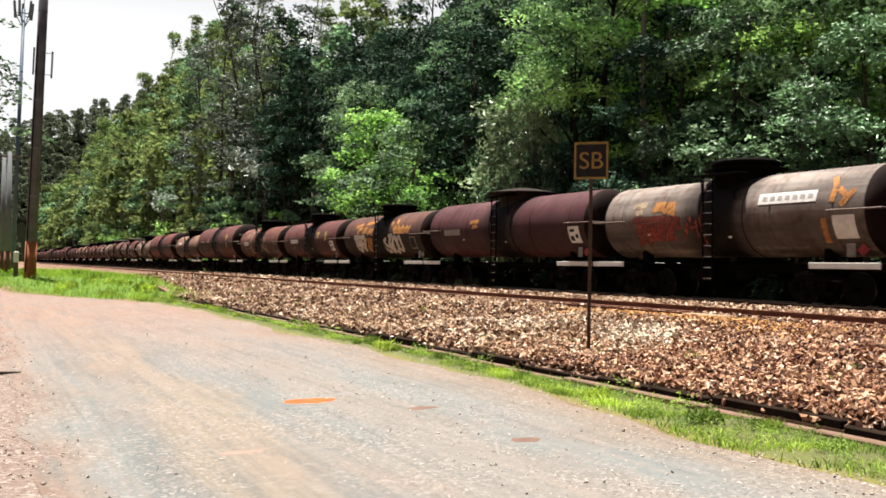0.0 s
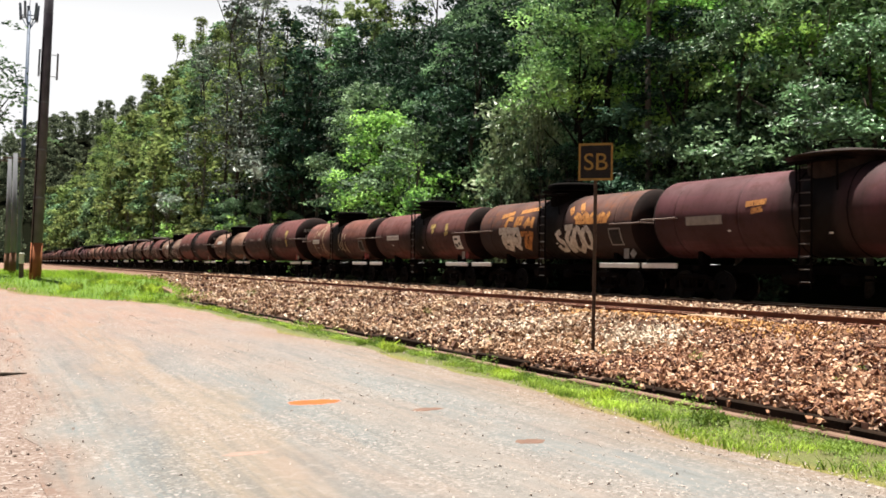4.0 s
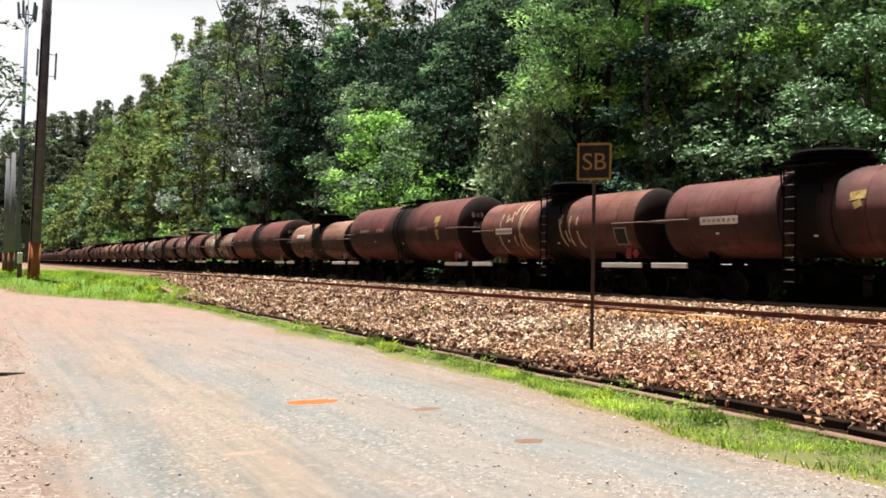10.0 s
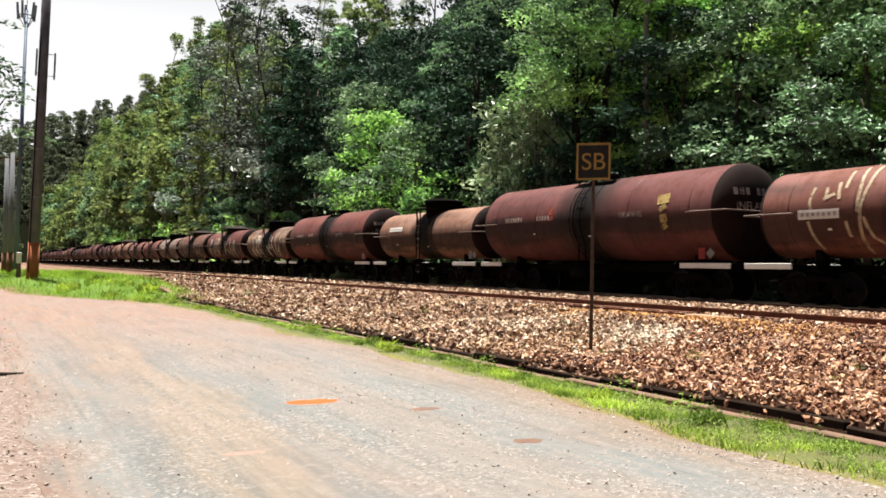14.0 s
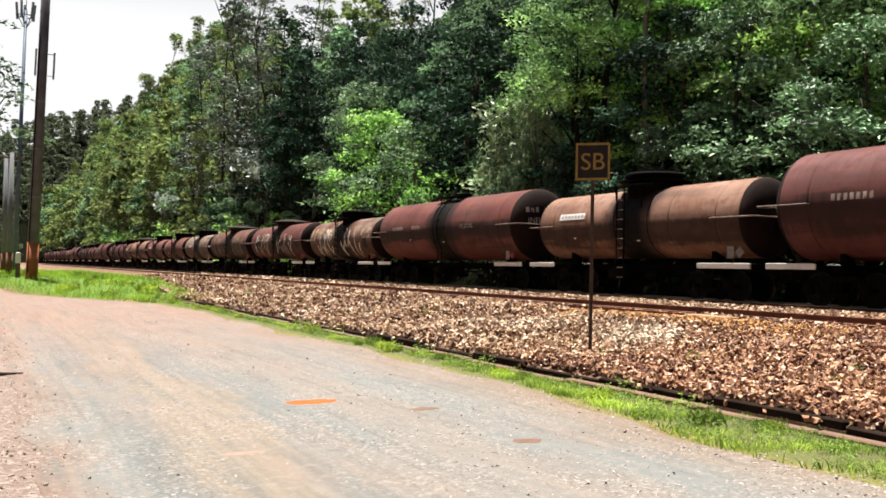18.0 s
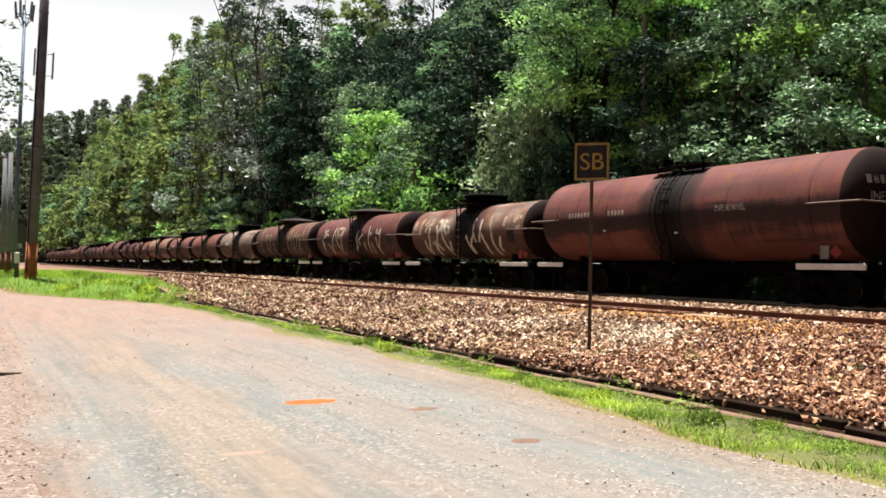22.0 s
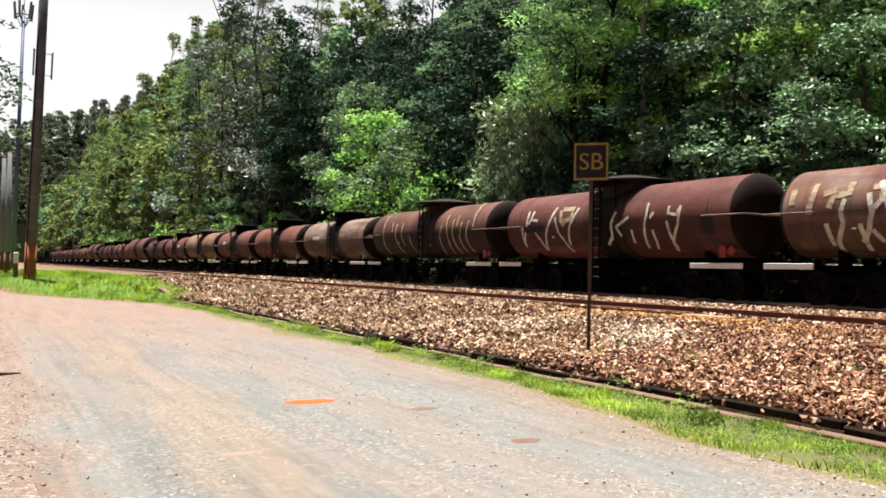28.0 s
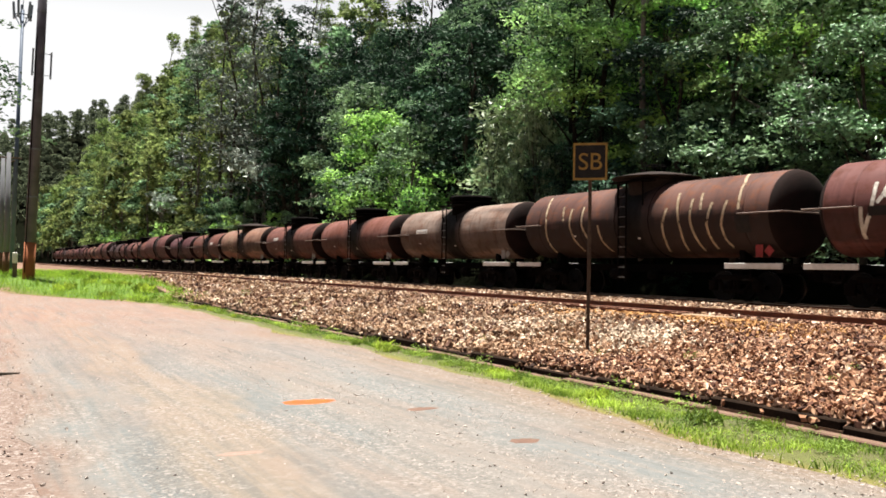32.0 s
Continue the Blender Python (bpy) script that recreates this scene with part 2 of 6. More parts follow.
def verge_material(name, stops, wobble, scale):
    """Earth, gravel and turf running into one another across a strip."""
    mat, tree, bsdf = shader(name, 0.92, 0.0, 0.15)
    u, along = across(tree, wobble, scale)
    base = ramp(tree, u, *stops)
    grain = noise_of(tree, coords(tree), 28, 5, 0.7)
    base = blend(tree, ramp(tree, grain, (0.35, (0.6, 0.6, 0.6)), (0.5, (0, 0, 0))), base, (0.0434, 0.0279, 0.0186))
    base = blend(tree, ramp(tree, grain, (0.60, (0, 0, 0)), (0.72, (0.5, 0.5, 0.5))), base, (0.236, 0.18, 0.136))
    tree.links.new(base, bsdf.inputs["Base Color"])
    relief(tree, bsdf, grain, 0.7, 0.03)
    return mat


M = {
    "earth": mottled("red_earth", (0.0992, 0.0527, 0.031), (0.186, 0.105, 0.062), 0.6, bump=0.5),
    "road": road_material(),
    "turf": verge_material("turf_bank", [(0.0, EARTH), (0.08, (0.0983, 0.0983, 0.0223)), (0.2, (0.078, 0.142, 0.0195)), (1.0, (0.09, 0.15, 0.0223))], 0.25, 0.5),
    "kerbside": verge_material("earthy_turf", [(0.0, (0.15, 0.116, 0.086)), (0.22, (0.15, 0.104, 0.064)), (0.34, (0.149, 0.136, 0.0372)), (0.48, (0.105, 0.115, 0.0372)), (1.0, (0.0744, 0.0775, 0.031))], 0.5, 0.9),
    # floor near black: the wood's shade is put into its colour
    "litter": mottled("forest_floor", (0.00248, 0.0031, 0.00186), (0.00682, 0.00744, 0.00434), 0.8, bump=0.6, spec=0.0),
    "shoulder": pebbled("gravel_shoulder", [(0.093, 0.062, 0.0496), (0.167, 0.121, 0.0992), (0.13, 0.093, 0.0744), (0.285, 0.242, 0.217)], 30, 0.8),
    "ballast_bed": pebbled("ballast_bed", [(0.0419, 0.0223, 0.0143), (0.151, 0.0818, 0.0499), (0.0837, 0.0446, 0.0285), (0.251, 0.156, 0.0998)], 14, 1.0),
    "rail_side": mottled("rusty_rail", (0.0883, 0.0313, 0.0174), (0.177, 0.0628, 0.0349), 3, 0.8, 0.2),
    "rail_top": mottled("polished_rail", (0.279, 0.26, 0.248), (0.372, 0.353, 0.335), 3, 0.35, 0.9, 0.05),
    "timber": mottled("sleeper_timber", (0.0558, 0.0403, 0.031), (0.136, 0.0992, 0.0744), 5, 0.9),
    "concrete": mottled("old_concrete", (0.093, 0.0512, 0.0326), (0.158, 0.093, 0.0605), 2.5, 0.9),
    # near-black irons and wheels: shade under the wagons is in their colour
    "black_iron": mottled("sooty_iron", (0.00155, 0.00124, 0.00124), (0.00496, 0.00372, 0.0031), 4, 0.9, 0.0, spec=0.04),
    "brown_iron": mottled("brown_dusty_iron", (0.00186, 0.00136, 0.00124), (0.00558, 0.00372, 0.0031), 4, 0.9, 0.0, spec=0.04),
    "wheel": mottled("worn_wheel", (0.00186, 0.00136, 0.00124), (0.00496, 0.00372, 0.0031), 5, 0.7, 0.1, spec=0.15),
    "white": mottled("dirty_white_paint", (0.46, 0.444, 0.419), (0.653, 0.644, 0.62), 7, 0.6, 0.0, 0.1),
    "chalk": worn("graffiti_white", (0.352, 0.32, 0.278), (0.6, 0.578, 0.517), 0.36),
    "faint": worn("faint_lettering", (0.186, 0.14, 0.121), (0.354, 0.297, 0.261), 0.40),
    "cream": worn("graffiti_cream", (0.251, 0.184, 0.117), (0.419, 0.335, 0.235), 0.38),
    "orange": worn("graffiti_orange", (0.242, 0.0967, 0.0322), (0.443, 0.202, 0.0564), 0.38),
    "stencil": worn("stencil_yellow", (0.242, 0.169, 0.0564), (0.37, 0.274, 0.0967), 0.38),
    "redpaint": worn("graffiti_red", (0.136, 0.0248, 0.0186), (0.248, 0.0558, 0.0372), 0.42),
    "red": mottled("placard_red", (0.161, 0.00744, 0.00744), (0.26, 0.0155, 0.0155), 8, 0.6, 0.0, 0.05),
    "panel_grey": mottled("dull_panel", (0.136, 0.124, 0.112), (0.223, 0.205, 0.186), 6, 0.6, 0.0, 0.05),
    "plate_mark": mottled("faded_lettering", (0.20, 0.17, 0.16), (0.36, 0.32, 0.30), 9, 0.7, 0.0, 0.05),
    "sign_dark": mottled("sign_charcoal", (0.0112, 0.0093, 0.0093), (0.0223, 0.0186, 0.0174), 8, 0.7, 0.0, 0.05, spec=0.15),
    "sign_yellow": mottled("sign_ochre", (0.201, 0.113, 0.0184), (0.277, 0.159, 0.0293), 8, 0.6, 0.0, 0.05),
    "post": mottled("post_rust", (0.0372, 0.0211, 0.0149), (0.0868, 0.0527, 0.0347), 6, 0.75, 0.3),
    "mast": mottled("weathered_mast", (0.054, 0.0481, 0.058), (0.124, 0.112, 0.13), 1.2, 0.75, 0.2),
    "mast_base": mottled("rust_orange", (0.174, 0.0496, 0.0155), (0.273, 0.0868, 0.0279), 3, 0.85),
    "steel": mottled("galvanised", (0.155, 0.161, 0.174), (0.248, 0.26, 0.273), 5, 0.5, 0.5),
    "bark": mottled("dark_bark", (0.0217, 0.0174, 0.0136), (0.062, 0.0496, 0.0372), 8, 0.9, 0, 0.8, spec=0.1),
    "bark_black": mottled("black_bark", (0.0062, 0.00496, 0.00434), (0.0211, 0.0174, 0.0136), 6, 0.95, 0, 0.6, spec=0.02),
    "bark_pale": mottled("pale_bark", (0.0744, 0.0651, 0.0527), (0.186, 0.161, 0.13), 5, 0.85, 0, 0.5),
    "puddle": mottled("orange_mud", (0.31, 0.0527, 0.00496), (0.422, 0.0868, 0.00744), 4, 0.5, 0.0, 0.1),
    "dry_mud": mottled("dried_mud", (0.16, 0.105, 0.08), (0.22, 0.155, 0.125), 6, 0.9, 0.0, 0.3),
    "mud": mottled("damp_mud", (0.0806, 0.0384, 0.0236), (0.136, 0.0775, 0.0527), 4, 0.8, 0.0, 0.2),
    # darkened below its own green to carry the wood's deep shade
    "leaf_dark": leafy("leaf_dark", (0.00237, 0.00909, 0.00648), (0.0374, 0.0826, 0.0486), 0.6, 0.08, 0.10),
    "leaf_mid": leafy("leaf_mid", (0.0115, 0.0396, 0.0225), (0.195, 0.348, 0.169), 0.55, 0.15, 0.24),
    "leaf_bright": leafy("leaf_bright", (0.0359, 0.123, 0.0299), (0.301, 0.581, 0.135), 0.55, 0.2, 0.36),
    "leaf_fresh": leafy("leaf_fresh", (0.0204, 0.0749, 0.0306), (0.29, 0.498, 0.171), 0.5, 0.25, 0.32),
    "leaf_olive": leafy("leaf_olive", (0.0286, 0.0584, 0.0183), (0.22, 0.304, 0.0997), 0.7, 0.12, 0.34),
    "leaf_grey": leafy("leaf_grey", (0.0402, 0.075, 0.0335), (0.241, 0.342, 0.172), 0.4, 0.5),
    "leaf_silver": leafy("leaf_silver", (0.0126, 0.0366, 0.0178), (0.18, 0.343, 0.166), 0.45, 0.45, 0.14),
    "leaf_white": leafy("leaf_white", (0.051, 0.085, 0.0595), (0.34, 0.399, 0.34), 0.5, 0.4, 0.15),
    "leaf_sheen": leafy("leaf_sheen", (0.0222, 0.037, 0.03), (0.168, 0.209, 0.169), 0.5, 0.25, 0.08),
    # far leaves: haze of distance is mixed into this colour
    "leaf_haze": leafy("leaf_haze", (0.0434, 0.0682, 0.0434), (0.186, 0.236, 0.143), 0.9, 0.05, 0.3),
    "grass": leafy("grass_blade", (0.091, 0.173, 0.0276), (0.355, 0.511, 0.0782), 0.7, 0.15, 0.35, 0.6),
    "bank_grass": leafy("bank_grass", (0.075, 0.175, 0.0128), (0.225, 0.355, 0.036), 0.7, 0.15, 0.45, 0.6),
    "weed": leafy("weed_leaf", (0.0837, 0.177, 0.0242), (0.186, 0.317, 0.0484), 0.6, 0.3),
}


def stone_material():
    mat, tree, bsdf = shader("slag_ballast", 0.85, 0.0, 0.3)
    geo = tree.nodes.new("ShaderNodeNewGeometry")
    tone = ramp(tree, geo.outputs["Random Per Island"], (0.0, (0.026, 0.011, 0.0075)), (0.28, (0.115, 0.053, 0.032)), (0.58, (0.29, 0.17, 0.10)), (0.84, (0.47, 0.34, 0.225)), (1.0, (0.64, 0.55, 0.45)))
    warm = noise_of(tree, coords(tree), 0.35, 3)
    tone = blend(tree, ramp(tree, warm, (0.45, (0, 0, 0)), (0.66, (0.4, 0.4, 0.4))), tone, (0.347, 0.229, 0.13), "MIX")
    sep, near = tree.nodes.new("ShaderNodeSeparateXYZ"), tree.nodes.new("ShaderNodeMapRange")
    tree.links.new(coords(tree), sep.inputs[0])
    tree.links.new(sep.outputs["Y"], near.inputs["Value"])
    for key, v in (("From Min", 10.5), ("From Max", 14.0), ("To Min", 0.85), ("To Max", 0.0)):
        near.inputs[key].default_value = v
    tone = blend(tree, near.outputs[0], tone, (0.92, 0.74, 0.66), "MULTIPLY")
    tree.links.new(tone, bsdf.inputs["Base Color"])
    relief(tree, bsdf, noise_of(tree, coords(tree), 60, 3), 0.4, 0.01)
    return mat


M["stone"] = stone_material()
M["orange_stone"] = mottled("orange_slag", (0.30, 0.14, 0.045), (0.46, 0.255, 0.095), 9, 0.9)
M["cream_stone"] = mottled("cream_limestone", (0.33, 0.25, 0.17), (0.55, 0.46, 0.36), 9, 0.9)

# ---- mesh helpers ----


def mesh_of(name, bm, mat, smooth=False):
    me = bpy.data.meshes.new(name)
    bm.to_mesh(me)
    bm.free()
    me.materials.append(mat)
    if smooth:
        me.polygons.foreach_set("use_smooth", [True] * len(me.polygons))
    return me


def part(name, bm, mat, parent, label="", smooth=False):
    ob = new(name, mesh_of(name, bm, mat, smooth))
    ob.parent = parent
    return tagged(ob, label)


def box(bm, x0, x1, y0, y1, z0, z1, bevel=0.0):
    made = bmesh.ops.create_cube(bm, size=1.0, matrix=Matrix.Translation(((x0 + x1) / 2, (y0 + y1) / 2, (z0 + z1) / 2)) @ Matrix.Diagonal((x1 - x0, y1 - y0, z1 - z0, 1)))
    if bevel:
        edges = {e for v in made["verts"] for e in v.link_edges}
        bmesh.ops.bevel(bm, geom=list(edges), offset=bevel, segments=1, affect="EDGES", profile=0.5)
    return bm


def rod(bm, a, b, r0, r1=None, seg=8):
    a, b = Vector(a), Vector(b)
    turn = (b - a).to_track_quat("Z", "Y").to_matrix().to_4x4()
    bmesh.ops.create_cone(bm, cap_ends=True, segments=seg, radius1=r0, radius2=r0 if r1 is None else r1, depth=(b - a).length, matrix=Matrix.Translation((a + b) / 2) @ turn)
    return bm


def bent_rod(bm, pts, r, seg=6):
    for a, b in zip(pts, pts[1:]):
        rod(bm, a, b, r, r, seg)
    return bm


def lathe(bm, profile, axis="Y", seg=32, centre=(0, 0, 0)):
    """Turns (along, radius) pairs about an axis."""
    rings = []
    cx, cy, cz = centre
    for along, r in profile:
        ring = []
        for i in range(seg if r > 1e-6 else 1):
            c, s = r * math.cos(2 * math.pi * i / seg), r * math.sin(2 * math.pi * i / seg)
            p = {"Y": (cx + c, cy + along, cz + s), "X": (cx + along, cy + c, cz + s), "Z": (cx + c, cy + s, cz + along)}[axis]
            ring.append(bm.verts.new(p))
        rings.append(ring)
    for a, b in zip(rings, rings[1:]):
        for i in range(seg):
            quad = [a[i % len(a)], a[(i + 1) % len(a)], b[(i + 1) % len(b)], b[i % len(b)]]
            quad = list(dict.fromkeys(quad))
            if len(quad) > 2:
                bm.faces.new(quad)
    bmesh.ops.recalc_face_normals(bm, faces=bm.faces)
    return bm


def raw_mesh(name, verts, faces, mat, smooth=False):
    me = bpy.data.meshes.new(name)
    me.from_pydata(verts, [], faces)
    me.materials.append(mat)
    if smooth:
        me.polygons.foreach_set("use_smooth", [True] * len(me.polygons))
    me.update()
    return me


def fast_mesh(name, verts, faces, mat):
    """From numpy arrays: n x 3 corners, m x k corner numbers."""
    me = bpy.data.meshes.new(name)
    m, k = faces.shape
    me.vertices.add(len(verts))
    me.vertices.foreach_set("co", verts.astype(np.float32).ravel())
    me.loops.add(m * k)
    me.loops.foreach_set("vertex_index", faces.astype(np.int32).ravel())
    me.polygons.add(m)
    me.polygons.foreach_set("loop_start", np.arange(0, m * k, k, dtype=np.int32))
    me.polygons.foreach_set("use_smooth", [False] * m)
    me.materials.append(mat)
    me.update(calc_edges=True)
    return me


# ---- the lie of the land ----
TRACK = 19.7          # centre line of the train's track
RAIL = 0.80           # its rail tops
FOOT = 8.02           # foot of the ballast bank
DRAIN = (7.62, 8.0)  # open drain along it


def smooth01(t):
    t = np.clip(t, 0, 1)
    return t * t * (3 - 2 * t)


def land(x, y):
    """Height of the ground: flat road, a drain, a low bank by the bend, the wooded hillside, a far hill closing the
    valley, an added unseen slope on the left.
    """
    x, y = np.asarray(x, float), np.asarray(y, float)
    bank = 0.68 * smooth01((y - 36 - 2.6 * np.clip(5.8 - x, 0, 14)) / 14) * smooth01((9.9 - x) / 1.4)
    formation = 0.55 * smooth01((x - FOOT - 0.8) / 4.2)
    hill = np.clip(x - 23.5, 0, None)
    steep = 0.95 + 0.3 * smooth01((y - 60) / 200)
    crest = 36 + 34 * smooth01((y - 255) / 90) + 30 * smooth01((135 - y) / 40)
    rise = np.where(hill < crest, hill * steep, crest * steep + (hill - crest) * 0.05)
    rise = rise * smooth01(hill / 5 + 0.15) + 1.5 * np.sin(x * 0.17 + 1) * np.sin(y * 0.11) * smooth01(hill / 15)
    far = smooth01((y - 415) / 340) * (72 + 0.48 * np.clip(x, -150, 130)) + 4 * np.sin(x * 0.05) * smooth01((y - 500) / 200)
    # unseen slope, added to keep low sky light off the tanks
    left = np.clip(-14 - x, 0, 45) * 0.75 * smooth01((-14 - x) / 6)
    drain = np.where((x > DRAIN[0]) & (x < DRAIN[1]) & (y < 45), -0.34, 0.0)
    return np.maximum(np.maximum(bank, formation) + np.where(hill > 0, rise, 0) + left, far) + drain


def road_edges(y):
    """Right and left edge of the gravel road, which bends away to the left beyond 34 m."""
    right = float(np.interp(y, [0, 6.2, 8.7, 12, 15, 20, 26, 31, 35, 38.5, 41, 43.5, 46, 50.6, 60], [6.15, 6.05, 6.5, 6.6, 6.7, 6.5, 6.65, 6.6, 6.2, 4.95, 3.8, 2.8, 2.05, 1.1, -1.5])) + 0.06 * math.sin(y * 0.9)
    left = 0.45 + 0.1 * math.sin(y * 0.7 + 1) - 0.045 * max(0.0, y - 28) ** 2
    return right, left


def build_ground():
    xs = np.unique(np.concatenate([np.linspace(-1500, -60, 10), np.arange(-60, 0, 6.0), np.arange(0, 24, 1.0), [7.615, 7.625, 7.995, 8.005], np.arange(24, 110, 3.0), np.linspace(110, 2500, 12)]))
    ys = np.unique(np.concatenate([np.linspace(-1500, -40, 10), np.arange(-40, 80, 2.0), np.arange(80, 800, 10.0), np.linspace(800, 3500, 14)]))
    X, Y = np.meshgrid(xs, ys)
    Z = land(X, Y) - 0.08 * ((X > -7) & (X < 8) & (Y > -7) & (Y < 50))
    n = len(xs)
    verts = np.stack([X, Y, Z], -1).reshape(-1, 3)
    i = (np.arange(len(ys) - 1)[:, None] * n + np.arange(n - 1)[None]).ravel()
    faces = np.stack([i, i + 1, i + n + 1, i + n], 1)
    me = fast_mesh("ground", verts, faces, M["earth"])
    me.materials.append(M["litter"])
    # shade-dark floor: hillside wood, unseen left slope, far hill
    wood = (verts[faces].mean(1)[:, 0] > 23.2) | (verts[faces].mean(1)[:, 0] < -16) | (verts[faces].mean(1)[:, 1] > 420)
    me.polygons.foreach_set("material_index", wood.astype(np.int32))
    tagged(new("ground", me), "reddish bare earth rising into a wooded hillside", "ground", kind="structure")


def ragged(y, seed):
    """A small uneven shift of an edge along y."""
    return 0.10 * math.sin(1.1 * y + seed) + 0.06 * math.sin(2.3 * y + 2 * seed) + 0.03 * math.sin(3.7 * y + 3 * seed)


def strip(name, mat, label, ys, edges, cols, lift, category="road"):
    """A sheet laid on the land between the two edges that edges(y) gives."""
    verts, faces, uvs = [], [], []
    for y in ys:
        a, b = edges(y)
        for k in range(cols + 1):
            x = a + (b - a) * k / cols
            verts.append((x, y, float(land(x, y)) + lift))
            uvs.append((k / cols, y))
    w = cols + 1
    for j in range(len(ys) - 1):
        for k in range(cols):
            i = j * w + k
            faces.append((i, i + 1, i + w + 1, i + w))
    me = raw_mesh(name, verts, faces, mat, True)
    layer = me.uv_layers.new(name="strip")
    for loop in me.loops:
        layer.data[loop.index].uv = uvs[loop.vertex_index]
    return tagged(new(name, me), label, category, kind="structure")


def build_road():
    fine = [v * 0.25 - 8 for v in range(250)]
    strip("road", M["road"], "pale grey gravel road with pinkish earth patches", fine, lambda y: (road_edges(y)[1] + ragged(y, 1), road_edges(y)[0] + ragged(y, 2)), 10, 0.013)
    strip("gravel_verge", M["shoulder"], "stony reddish gravel verge beside the road", fine, lambda y: (road_edges(y)[1] - 9, road_edges(y)[1] + 0.6), 5, 0.009, "verge")
    strip("grass_verge", M["kerbside"], "earth and mossy turf between the road and the drain", fine[:188], lambda y: (road_edges(y)[0] - 0.5, DRAIN[0] - 0.13), 6, 0.006, "verge")
    strip("grass_bank", M["turf"], "grassy bank at the road's bend", [v * 0.5 + 38.9 for v in range(104)], lambda y: (road_edges(y)[0] - 0.4, 9.3 + 0.15 * math.sin(y)), 10, 0.010, "bank")
    for name, x, y, sx, sy, mat, label in (("puddle", 3.55, 9.72, 0.36, 0.20, "puddle", "bright orange muddy pothole in the road"),
                                           ("mud_patch", 4.55, 8.72, 0.22, 0.10, "mud", "damp brown mud patch in the road"),
                                           ("mud_patch", 4.62, 6.72, 0.17, 0.12, "mud", "damp reddish mud patch in the road"),
                                           ("mud_patch", 2.05, 7.3, 0.22, 0.08, "dry_mud", "dried pinkish mud patch in the road")):
        rng = random.Random(x)
        ring = [(x + sx * math.cos(a) * rng.uniform(0.8, 1.1), y + sy * math.sin(a) * rng.uniform(0.75, 1.15)) for a in [i * math.tau / 22 for i in range(22)]]
        verts = [(px, py, 0.012) for px, py in ring] + [(x + (px - x) * 0.8, y + (py - y) * 0.8, 0.018) for px, py in ring] + [(x, y, 0.018)]
        faces = [(i, (i + 1) % 22, 22 + (i + 1) % 22, 22 + i) for i in range(22)] + [(22 + i, 22 + (i + 1) % 22, 44) for i in range(22)]
        tagged(new(name, raw_mesh(name, verts, faces, M[mat])), label, "puddle" if name == "puddle" else "mud")


# ---- railway: bank, stones, rails, sleepers, drain ----


def bank_height(x, y):
    """The ballast's surface: a rough steep foot, a gentle shoulder, level round the rails."""
    x, y = np.asarray(x, float), np.asarray(y, float)
    h = np.interp(x, [FOOT, FOOT + 0.12, FOOT + 0.6, 9.9, 12.0, 13.4, 14.0, 14.7, 18.4, 18.9, 20.6, 22.2, 23.2], [0.06, 0.16, 0.21, 0.33, 0.54, 0.62, 0.63, 0.68, 0.70, 0.63, 0.63, 0.58, 0.2])
    lumps = 0.05 * np.sin(0.9 * y + 0.7 * x) + 0.04 * np.sin(1.9 * y - 1.3 * x + 1) + 0.03 * np.sin(0.37 * y + 2.1 * x)
    hump = 0.10 * np.exp(-((y - 14.3 - 0.4 * (x - 12)) / 1.6) ** 2)
    dip = 0.12 * np.exp(-((y - 15.8) / 2.4) ** 2 - ((x - 13.7) / 0.45) ** 2)
    return h - dip + (lumps + hump) * smooth01((x - FOOT) / 1.5) * smooth01((13.6 - x) / 1.5)


